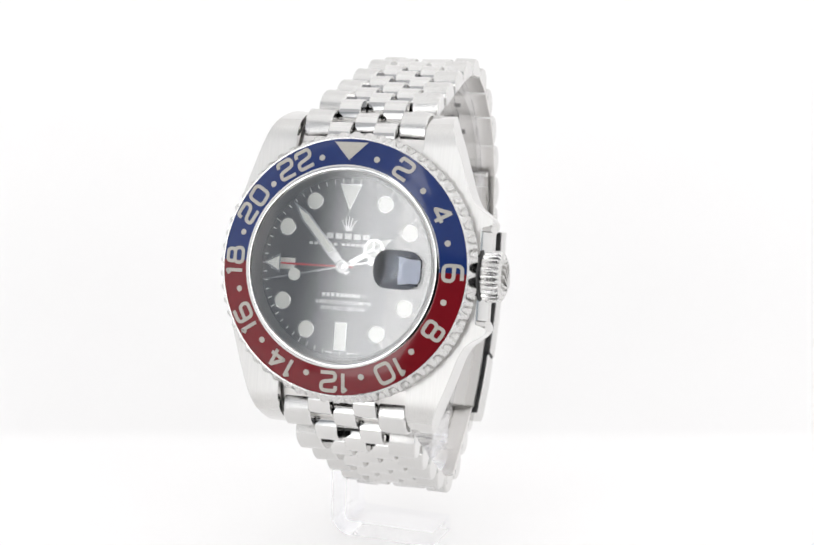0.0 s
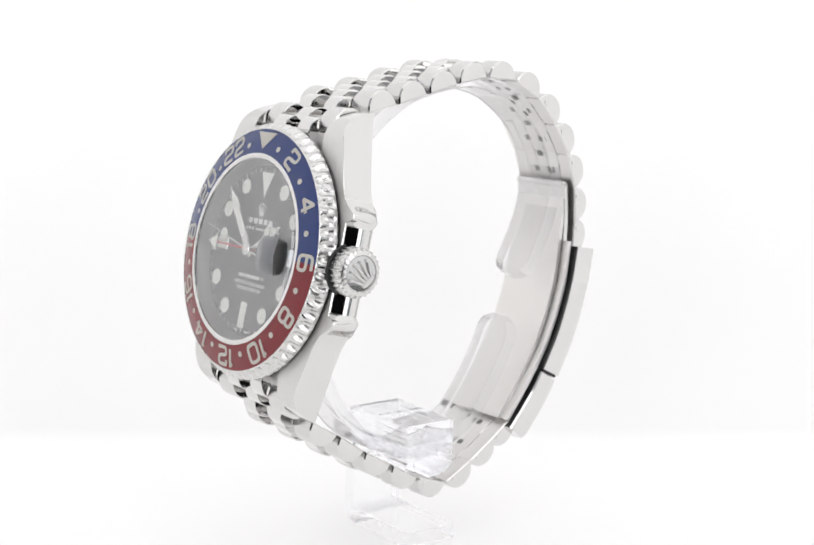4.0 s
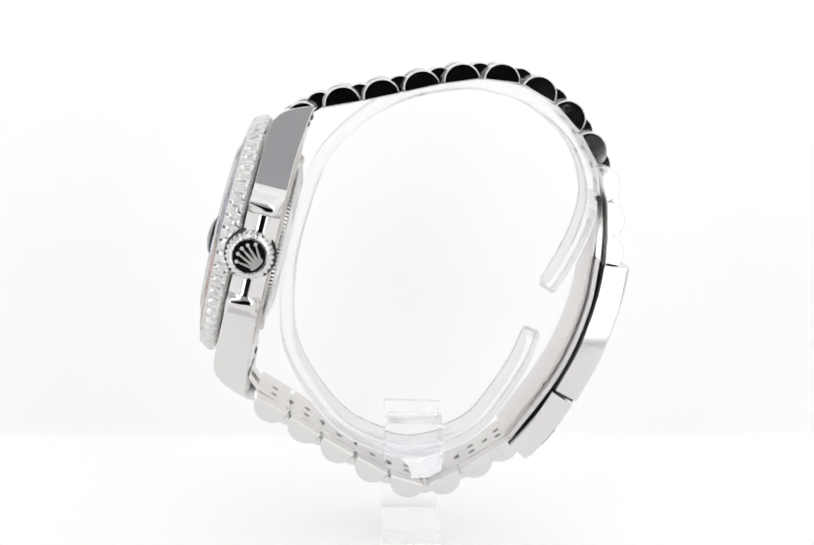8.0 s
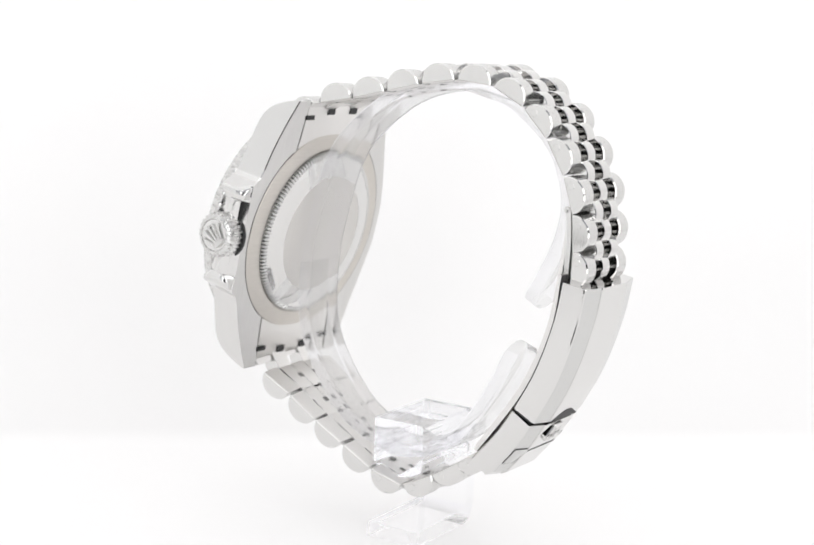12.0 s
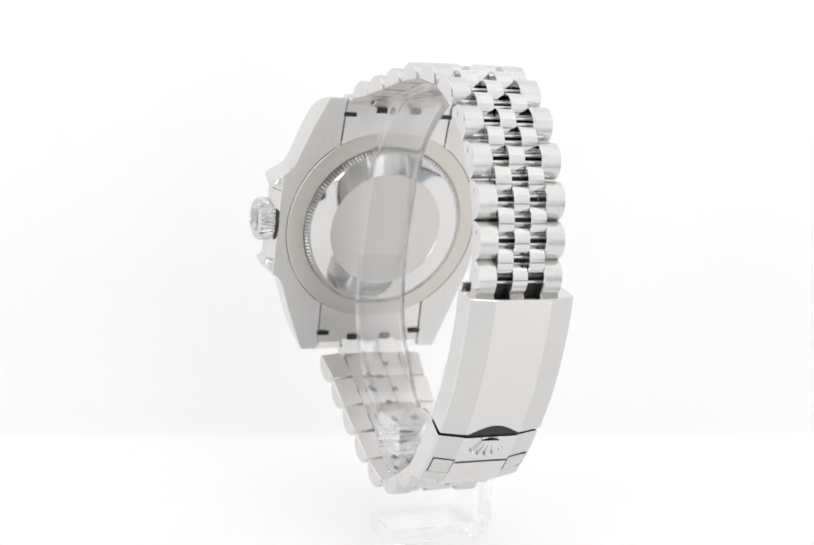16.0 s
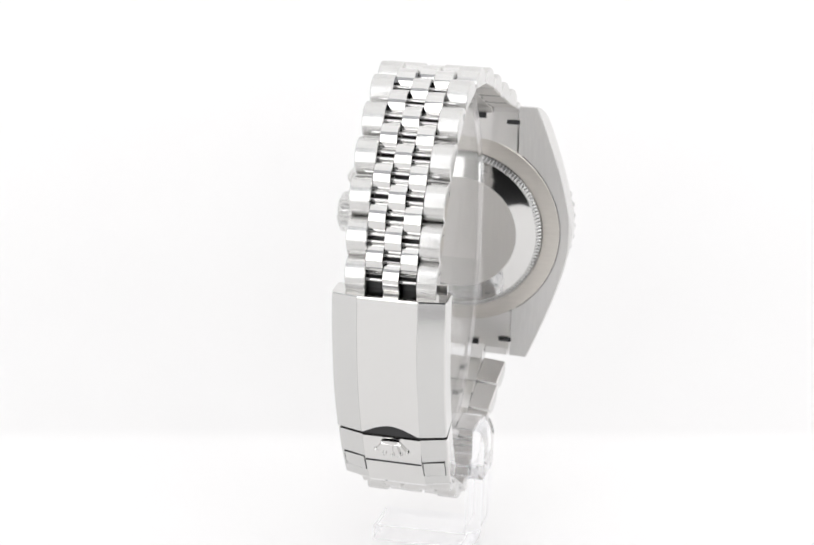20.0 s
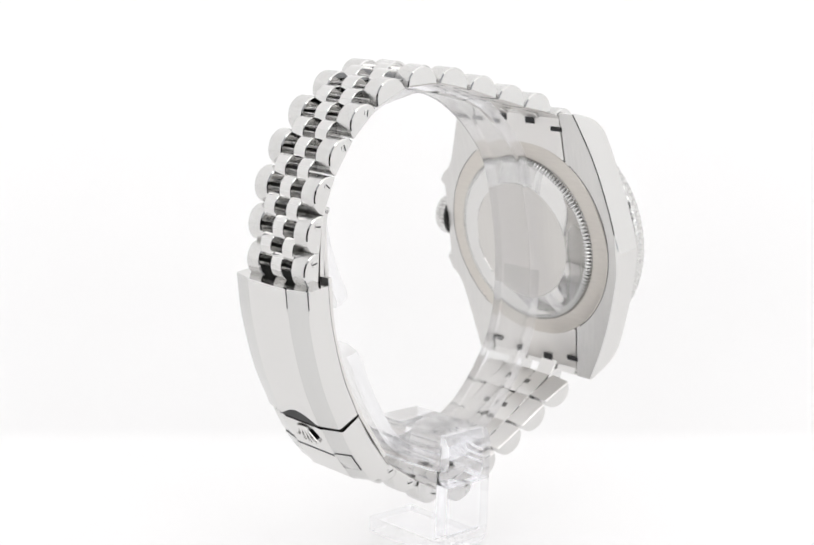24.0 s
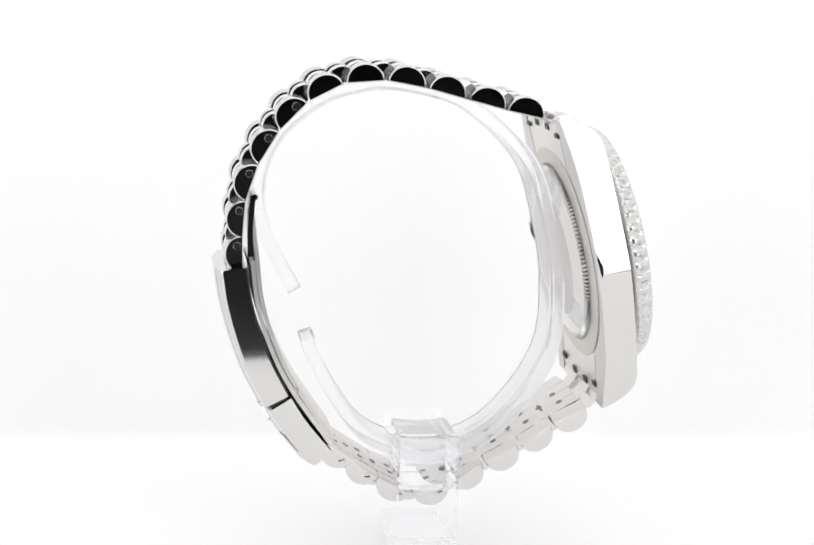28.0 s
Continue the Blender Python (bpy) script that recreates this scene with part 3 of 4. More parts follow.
def build_bezel(watch):
    prof = [(19.42, -1.0), (19.42, -0.5), (19.6, -0.46), (19.78, -0.6), (20.05, -0.95), (20.45, -1.5), (20.7, -2.05), (20.75, -2.5), (20.6, -3.0), (20.3, -3.4), (20.0, -3.62), (18.6, -3.65)]

    def knurl(i, j):
        depth = {3: 0.05, 4: 0.4, 5: 0.72, 6: 0.72, 7: 0.3}.get(i, 0.0)
        return -depth * (0.0, 0.05, 0.5, 0.92, 1.0, 0.92, 0.5, 0.05)[j % 8]
    bezel = part("bezel", lathe(prof, 480, wave=knurl), BEZEL_STEEL, watch, "polished steel rotating bezel with a coin-edge rim", angle=30)
    # a black ring fills the gap and paints its shade
    part("bezel_gap_shade", lathe([(19.5, -3.6), (19.95, -3.66), (19.95, -3.95), (19.5, -3.95)], 96), DARK, bezel, "dark ring that paints the shade between bezel and case")
    ins = [(15.4, insert_height(15.4) - 0.5), (19.4, insert_height(19.4) - 0.4), (19.4, insert_height(19.4)), (19.25, insert_height(19.25) + 0.03), (15.55, insert_height(15.55) + 0.03), (15.4, insert_height(15.4))]
    part("bezel_insert", lathe(ins, 72, a0=-90, a1=90), BLUE, bezel, "glossy blue ceramic half of the bezel insert")
    part("bezel_insert", lathe(ins, 72, a0=90, a1=270), RED, bezel, "glossy red ceramic half of the bezel insert")
    dot = mesh_of("dot", disc(0.47, -0.1, 0.06, 0.03, 20), PLATINUM)
    for h in range(1, 24, 2):
        place("dot", dot, bezel, "", on_ring(h, 16.9, insert_height(16.9) + 0.03))
    for h in range(2, 24, 2):
        part("numeral", numeral(str(h)), PLATINUM, bezel, "platinum-coloured bezel numeral " + str(h), on_ring(h, 17.4, insert_height(17.4) + 0.05))
    tri = slab([(-2.65, 1.25), (0, -1.6), (2.65, 1.25)], -0.1, 0.07)
    part("triangle", tri, PLATINUM, bezel, "platinum-coloured triangle at twelve", on_ring(0, 17.65, insert_height(17.65) + 0.03))
    # inner steel ring round the crystal
    ring = lathe([(14.6, 0.1), (15.38, 0.1), (15.38, 0.38), (15.2, 0.48), (14.75, 0.5), (14.6, 0.42)], 96)
    part("crystal_ring", ring, POLISHED, bezel)
    return bezel


def pose_dial(angle, r, z):
    a = radians(angle)
    return Matrix.Translation((r * math.sin(a) * MM, r * math.cos(a) * MM, z * MM)) @ Matrix.Rotation(-a, 4, "Z")


DIAL_Z = -2.0
SECONDS_START, SECONDS_Z = 258.0, DIAL_Z + 1.65


def build_dial(watch):
    part("flange", lathe([(14.9, 0.05), (14.9, -2.3), (13.8, -2.3), (13.8, -1.75), (14.5, -0.6), (14.55, 0.05)], 96), FLANGE, watch, "brushed steel flange round the dial")
    dial = part("dial", disc(13.8, DIAL_Z - 0.4, DIAL_Z, 0.02, 96), DIAL, watch, "glossy black dial")
    ticks = []
    for i in range(60):
        L = 1.0 if i % 5 == 0 else 0.75
        ticks.append(turn(box(-0.07, 0.07, 12.85, 12.85 + L * 0.8, 0, 0.03), Matrix.Rotation(radians(-6 * i), 4, "Z")))
    tagged(part("minute_track", turn(join(*ticks), Matrix.Translation((0, 0, DIAL_Z))), PRINT, dial, "white printed minute track"), kind="stuff")
    rim = mesh_of("marker_rim", lathe([(1.2, 0), (1.38, 0), (1.38, 0.28), (1.3, 0.34), (1.2, 0.3)], 32), POLISHED)
    fill = mesh_of("marker_fill", disc(1.2, 0, 0.26, 0.05), LUME)
    for h in (1, 2, 4, 5, 7, 8, 10, 11):
        mk = place("hour_marker", rim, dial, "round luminous hour marker with a steel rim", pose_dial(30 * h, 11.35, DIAL_Z))
        place("lume", fill, mk)
    for ang, r, shape in ((180, 10.55, [(-0.85, -2.05), (0.85, -2.05), (0.85, 2.05), (-0.85, 2.05)]), (270, 10.2, [(-0.85, -1.9), (0.85, -1.9), (0.85, 1.9), (-0.85, 1.9)]),
                          (0, 10.8, [(0, -2.1), (1.65, 1.7), (-1.65, 1.7)])):
        big = [(x * (1.13 if len(shape) == 3 else 1.18), y * (1.13 if len(shape) == 3 else 1.07)) for x, y in shape]
        mk = part("hour_marker", slab(big, 0, 0.26, 0.08), POLISHED, dial, "luminous hour marker with a steel rim", pose_dial(ang, r, DIAL_Z))
        part("lume", slab(shape, 0.1, 0.31, 0.04), LUME, mk)
    # printing: plain bars for the maker's marks, lettering for the certificate lines
    words = [(-3.5 + 1.47 * k, -2.4 + 1.47 * k, 4.25, 5.1) for k in range(5)]
    words += [(-6.2 + 0.79 * k, -5.65 + 0.79 * k, 3.2, 3.62) for k in range(6)] + [(-0.95 + 0.79 * k, -0.4 + 0.79 * k, 3.2, 3.62) for k in range(9)]
    words += [(-3.5 + 0.72 * k, -3.0 + 0.72 * k, -4.55, -4.0) for k in range(3)] + [(-1.2 + 0.66 * k, -0.72 + 0.66 * k, -4.55, -4.0) for k in range(6)] + [(3.1, 3.25, -4.55, -4.0), (3.5, 3.65, -4.55, -4.0)]
    for x0, x1, y0, y1 in words:
        part("printed_bar", box(x0, x1, y0, y1, DIAL_Z, DIAL_Z + 0.03), PRINT, dial, "white printed bar on the dial")
    for q in (-1, 1):
        part("printed_bar", turn(box(-0.6, 0.6, -13.25, -13.1, DIAL_Z, DIAL_Z + 0.03), Matrix.Rotation(radians(7.5 * q), 4, "Z")), PRINT, dial)
    part("dial_emblem", turn(coronet(2.5, 2.3, DIAL_Z, DIAL_Z + 0.16), Matrix.Translation((0, 6.65, 0))), POLISHED, dial, "small steel emblem of five points on the dial")
    for text, y, wide in (("SUPERLATIVE CHRONOMETER", -5.4, 9.0), ("OFFICIALLY CERTIFIED", -6.3, 7.1)):
        line = letters(text, 0.78, 0.02, 0.012)
        span = max(p.co.x for p in line.verts) * 2
        part("printed_line", turn(line, Matrix.Translation((0, y, DIAL_Z + 0.02)) @ Matrix.Scale(wide / span, 4, (1, 0, 0))), PRINT, dial, "white printed line on the dial")
    # date
    win = part("date_window", box(8.55, 12.0, -1.35, 1.35, DIAL_Z, DIAL_Z + 0.06), WHITE_DATE, dial, "white date window")
    part("date_bar", box(11.15, 11.4, -0.8, 0.8, DIAL_Z + 0.06, DIAL_Z + 0.09), DARK, win, "black date mark")
    # hands
    z = DIAL_Z + 0.7
    hour = part("hour_hand", slab([(-0.4, -1.2), (0.4, -1.2), (0.4, 4.3), (0.32, 6.4), (0, 8.4), (-0.32, 6.4), (-0.4, 4.3)], 0, 0.22, 0.05), POLISHED, watch, "steel hour hand with a round three-spoked head", pose_dial(57.8, 0, z))
    part("hand_ring", turn(lathe([(1.25, 0), (1.62, 0), (1.62, 0.24), (1.25, 0.24)], 32), Matrix.Translation((0, 5.4, 0.02))), POLISHED, hour)
    part("lume", turn(disc(1.27, 0.02, 0.22, 0.02), Matrix.Translation((0, 5.4, 0))), LUME, hour)
    part("lume", slab([(-0.6, 6.8), (0.6, 6.8), (0, 8.6)], 0.03, 0.25, 0.03), LUME, hour)
    for a in (0, 120, 240):
        part("spoke", turn(box(-0.11, 0.11, 0, 1.15, 0.2, 0.27), Matrix.Translation((0, 5.4, 0)) @ Matrix.Rotation(radians(a + 180), 4, "Z")), POLISHED, hour)
    gmt = part("gmt_hand", box(-0.14, 0.14, -1.5, 10.6, 0, 0.14), HAND_RED, watch, "red twenty-four hour hand with a white arrow tip", pose_dial(270.0, 0, z + 0.3))
    arrow = part("arrow_tip", slab([(-1.55, 10.2), (1.55, 10.2), (0, 13.1)], -0.02, 0.2, 0.06), POLISHED, gmt, "steel-rimmed arrow tip")
    part("lume", slab([(-1.1, 10.45), (1.1, 10.45), (0, 12.5)], 0.05, 0.23, 0.03), LUME, arrow)
    mins = part("minute_hand", slab([(-0.42, -1.4), (0.42, -1.4), (0.8, 3), (0.8, 9.8), (0, 13.1), (-0.8, 9.8), (-0.8, 3)], 0, 0.22, 0.12), POLISHED, watch, "tapered steel minute hand filled with lume", pose_dial(317.8, 0, z + 0.62))
    part("lume", slab([(-0.5, 3), (0.5, 3), (0.5, 9.7), (0, 11.6), (-0.5, 9.7)], 0.1, 0.25, 0.02), LUME, mins)
    sec = part("seconds_hand", box(-0.11, 0.11, -4.8, 13.3, 0, 0.12), POLISHED, watch, "thin steel seconds hand with a luminous disc", pose_dial(SECONDS_START, 0, SECONDS_Z))
    part("lume", turn(disc(0.95, -0.02, 0.16, 0.04), Matrix.Translation((0, 7.8, 0))), LUME, sec)
    part("counterweight", turn(disc(0.55, -0.02, 0.15, 0.04), Matrix.Translation((0, -4.6, 0))), POLISHED, sec)
    part("hand_cap", turn(lathe([(0, 0), (1.05, 0), (1.05, 1.25), (0.9, 1.38), (0.55, 1.38), (0.48, 1.25), (0.44, 1.42), (0, 1.5)], 32, closed=False), Matrix.Translation((0, 0, z - 0.1))), POLISHED, watch, "polished cap over the hand stack")
    LX = 9.15
    corners = round_box(7.3, 5.8, 2.1, 8)
    out = []
    for a, b in zip(corners, corners[1:] + corners[:1]):
        steps = max(1, int(math.dist(a, b) / 0.3))
        out += [(a[0] + (b[0] - a[0]) * k / steps, a[1] + (b[1] - a[1]) * k / steps) for k in range(steps)]
    bm = bmesh.new()
    rings = []
    for r, z, hole in ((0, 0.2, 1), (14.58, 0.2, 0), (14.58, 0.55, 0), (14.25, 0.85, 0), (0, 0.85, 1)):
        ring = []
        for x, y in out:
            k = 1.0
            if not hole:
                a, b = x * x + y * y, LX * x
                k = (-b + math.sqrt(b * b + a * (r * r - LX * LX))) / a
            ring.append(bm.verts.new((LX + x * k, y * k, z)))
        rings.append(ring)
    for A, B in zip(rings, rings[1:] + rings[:1]):
        for i in range(len(out)):
            bm.faces.new((A[i], A[(i + 1) % len(out)], B[(i + 1) % len(out)], B[i]))
    glass = bm
    crystal = part("crystal", glass, CRYSTAL, watch, "clear flat sapphire crystal")
    crystal.visible_shadow = False
    # planoconvex date magnifier
    bm = bmesh.new()
    levels = []
    for k in range(9):
        s = (1 - k / 8.5) if k else 1.0
        levels.append([bm.verts.new((LX + x * s, y * s, 0.85 + (0.45 + 0.75 * (1 - s * s) if k else 0.38))) for x, y in out])
    base = [bm.verts.new((LX + x, y, 0.2)) for x, y in out]
    levels.insert(0, base)
    for A, B in zip(levels, levels[1:]):
        for i in range(len(out)):
            bm.faces.new((A[i], A[(i + 1) % len(out)], B[(i + 1) % len(out)], B[i]))
    bm.faces.new(base[::-1])
    bm.faces.new(levels[-1])
    lens = part("date_magnifier", bm, LENS, crystal, "raised clear magnifier over the date")
    lens.visible_shadow = False


# ---------------- bracelet ----------------
UPPER = [(24.56, -11.43), (27.08, -17.24), (30.06, -23.44), (33.06, -29.56), (35.49, -35.75), (36.31, -42.33), (34.49, -48.64), (30.83, -53.97), (26.04, -58.41), (20.79, -61.44), (14.96, -63.12), (9.71, -64.11)]
LOWER = [(-24.90, -11.45), (-27.05, -18.20), (-29.40, -24.23), (-31.45, -30.78), (-33.49, -37.31), (-34.01, -43.76), (-29.88, -48.93), (-25.84, -52.98), (-22.22, -56.32)]


LINK_WIDE = 4.0


def link_mesh(name, half, height, material, rim, ends):
    """A D-section link LINK_WIDE across, lying along y with its round side up; its flat ends have a finish of their own."""
    def ring(x, inset):
        a, b = half - inset, height - inset
        arc = [(a * math.cos(radians(180 * i / 14)), b * math.sin(radians(180 * i / 14)) ** 0.9 if 0 < i < 14 else 0.0) for i in range(15)]
        return [(x, y, max(z, inset)) for y, z in arc]
    bm = bmesh.new()
    L = LINK_WIDE / 2
    rings = [[bm.verts.new(p) for p in ring(x, i)] for x, i in ((-L, rim), (-L + rim, 0), (L - rim, 0), (L, rim))]
    k = len(rings[0])
    for A, B in zip(rings, rings[1:]):
        for i in range(k):
            bm.faces.new((A[i], A[(i + 1) % k], B[(i + 1) % k], B[i]))
    bm.faces.new(rings[0][::-1])
    bm.faces.new(rings[-1])
    return mesh_of(name, bm, material, 38, [(ends, lambda n: abs(n.x) > 0.5), (INSIDE, lambda n: n.z < -0.6)])


def chain_pose(p, q, side, shift, width):
    """The pose of a link from p to q in the (v, w) plane at the offset shift along u, scaled to a width in mm."""
    p, q = Vector(p), Vector(q)
    d = (q - p).normalized() * side
    mid = (p + q) / 2
    m = Matrix(((1, 0, 0), (0, d.x, -d.y), (0, d.y, d.x))).to_4x4()
    m.translation = Vector((shift, mid.x, mid.y)) * MM
    return m @ Matrix.Diagonal((width, 1, 1, 1))


def build_bracelet(watch):
    outer = link_mesh("outer_link", 3.05, 3.05, LINK_SATIN, 0.2, POLISHED)
    inner = link_mesh("centre_link", 2.6, 2.85, POLISHED, 0.12, POLISHED)
    # the plates' upper faces are coloured dark as the shade between links
    plate = mesh_of("link_plate", box(-0.5, 0.5, -3.2, 3.2, -0.07, 0.3, 0.06), GAP_SHADE, others=[(INSIDE, lambda n: n.z < -0.3)])
    # a dark box in place of each hole, its shade in the colour
    hole = mesh_of("pin_hole_shade", box(-0.5, 0.5, -0.52, 0.52, -0.11, 0.2), HOLE)
    pin = mesh_of("pin", lathe([(0, -0.5), (0.3, -0.5), (0.3, 0.5), (0, 0.5)], 12, closed=False), LINK_SATIN)
    screw = mesh_of("screw", disc(0.62, -0.05, 0.06, 0.04, 16), POLISHED)
    slot = mesh_of("screw_slot", box(-0.5, 0.5, -0.11, 0.11, 0.055, 0.075), DARK)
    across = Matrix.Rotation(radians(90), 4, "Y")
    for chain, side in ((UPPER, 1), (LOWER, -1)):
        n = len(chain) - 1
        for i in range(n):
            wide = 2 * (9.9 - 0.37 * min(i + 0.5, 6) - 0.13 * max(0.0, i - 5.5))
            mid, out = wide * 0.184, wide * 0.224
            p, q = chain[i], chain[i + 1]
            for s in (-1, 1):
                ob = place("outer_link", outer, watch, "", chain_pose(p, q, side, s * (wide / 2 - out / 2), out / LINK_WIDE) @ Matrix.Rotation(radians((6.5, 5.0, 3.0, 3.0, 3.0, 3.0, 1.2)[min(i, 6)] * s * side), 4, "Z"))
                if i >= (6 if side > 0 else 4):
                    # screw or pin head in the link's flat end
                    m = Matrix.Translation((s * LINK_WIDE / 2 * MM, (1.35 * -side) * MM, 1.0 * MM)) @ Matrix.Diagonal((LINK_WIDE / out, 1, 1, 1)) @ Matrix.Rotation(radians(90 * s), 4, "Y")
                    place("screw", screw, ob, "", m)
                    if s < 0:
                        place("screw_slot", slot, ob, "", m @ Matrix.Rotation(radians(25 + 17 * i), 4, "Z"))
            place("centre_link", inner, watch, "", chain_pose(p, q, side, 0, mid * 0.985 / LINK_WIDE))
            for s in (-1, 0, 1):
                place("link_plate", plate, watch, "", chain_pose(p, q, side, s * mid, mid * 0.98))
            # the two side columns sit half a link further on
            if i < n - 1:
                a = ((p[0] + q[0]) / 2, (p[1] + q[1]) / 2)
                r = chain[i + 2]
                b = ((q[0] + r[0]) / 2, (q[1] + r[1]) / 2)
                c, e = Vector(a), Vector(b)
                m0 = (c + e) / 2 * 0.4 + Vector(q) * 0.6
                h = (e - c) / 2
                for s in (-1, 1):
                    place("centre_link", inner, watch, "", chain_pose(m0 - h, m0 + h, side, s * mid, mid * 0.985 / LINK_WIDE))
                rods = chain_pose(m0 - h, m0 + h, side, 0, wide - out)
                for y in (-0.55, 0.55):
                    place("pin", pin, watch, "", rods @ Matrix.Translation((0, y * MM, 1.05 * MM)) @ across)
                place("pin_hole_shade", hole, watch, "", chain_pose(m0 - h, m0 + h, side, 0, 1.15))
            for s in (-1, 1):
                place("pin_hole_shade", hole, watch, "", chain_pose(p, q, side, s * mid * 0.62, 1.15))
            rods = chain_pose(p, q, side, 0, mid * 3.0)
            for y in (-0.55, 0.55):
                place("pin", pin, watch, "", rods @ Matrix.Translation((0, y * MM, 1.05 * MM)) @ across)
    # solid end pieces between the lugs
    for s in (1, -1):
        bm = bmesh.new()
        pts = [(13.0, -9.05), (13.0, -5.6), (18.9, -5.6), (20.6, -6.2), (22.2, -7.4), (23.6, -9.0), (24.3, -9.7), (23.9, -9.9)]
        A, B = ([bm.verts.new((x, s * v, w)) for v, w in pts] for x in (-10.05, 10.05))
        for i in range(len(pts)):
            bm.faces.new((A[i], A[(i + 1) % len(pts)], B[(i + 1) % len(pts)], B[i]))
        bm.faces.new(A[::-1])
        bm.faces.new(B)
        end = part("end_link", bm, INSIDE, watch, "solid steel end piece between the lugs")
        for x in (-3.3, 3.3):
            # uncut hole, its shade painted by a dark slab
            part("end_hole_shade", turn(box(-1.0, 1.0, -0.65, 0.65, -0.2, 0.05), Matrix.Translation((x, s * 22.6, -9.75))), DARK, end)
        for x, mesh, wide in ((-7.78, outer, 4.45), (7.78, outer, 4.45), (0.0, inner, 3.6)):
            place("end_crest", mesh, end, "", chain_pose((s * 19.2, -7.0), (s * 24.5, -10.6), s, x, wide / LINK_WIDE))
        for x in (-3.68, 3.68):
            place("centre_link", inner, watch, "", chain_pose((s * 22.1, -8.9), (s * 26.4, -13.5), s, x, 3.6 / LINK_WIDE))
            place("centre_link", inner, watch, "", chain_pose((s * 17.9, -5.9), (s * 22.4, -8.2), s, x, 3.6 / LINK_WIDE))


# ---------------- folding clasp ----------------
def surface_pose(path, k, h, u=0.0, side=1):
    """A pose on a swept plate at path point k: x across, y along the path, z outwards; h above the path."""
    n = len(path)
    d = (path[min(k + 1, n - 1)] - path[max(k - 1, 0)]).normalized()
    nor = Vector((-d.y, d.x))
    m = Matrix(((-1, 0, 0), (0, d.x, nor.x), (0, d.y, nor.y))).to_4x4()
    m.translation = Vector((u, path[k].x + nor.x * h, path[k].y + nor.y * h)) * MM
    return m


def plate_section(half, h0, h1, mid=4.6, crest=0.9, lip=0.0):
    """The section of a clasp plate: a flat raised middle between two sloping flanks; lip lowers the outside."""
    h1 -= lip
    flank = [(half, h1 - 0.4), (half - 0.06, h1 - 0.2), (half - 0.2, h1 - 0.05), (half - 0.4, h1), (mid + 0.1, h1 + crest - 0.16), (mid, h1 + crest)]
    return [(-half + 0.2, h0), (half - 0.2, h0), (half, h0 + 0.25)] + flank + [(-u, h) for u, h in flank[::-1]] + [(-half, h0 + 0.25)]


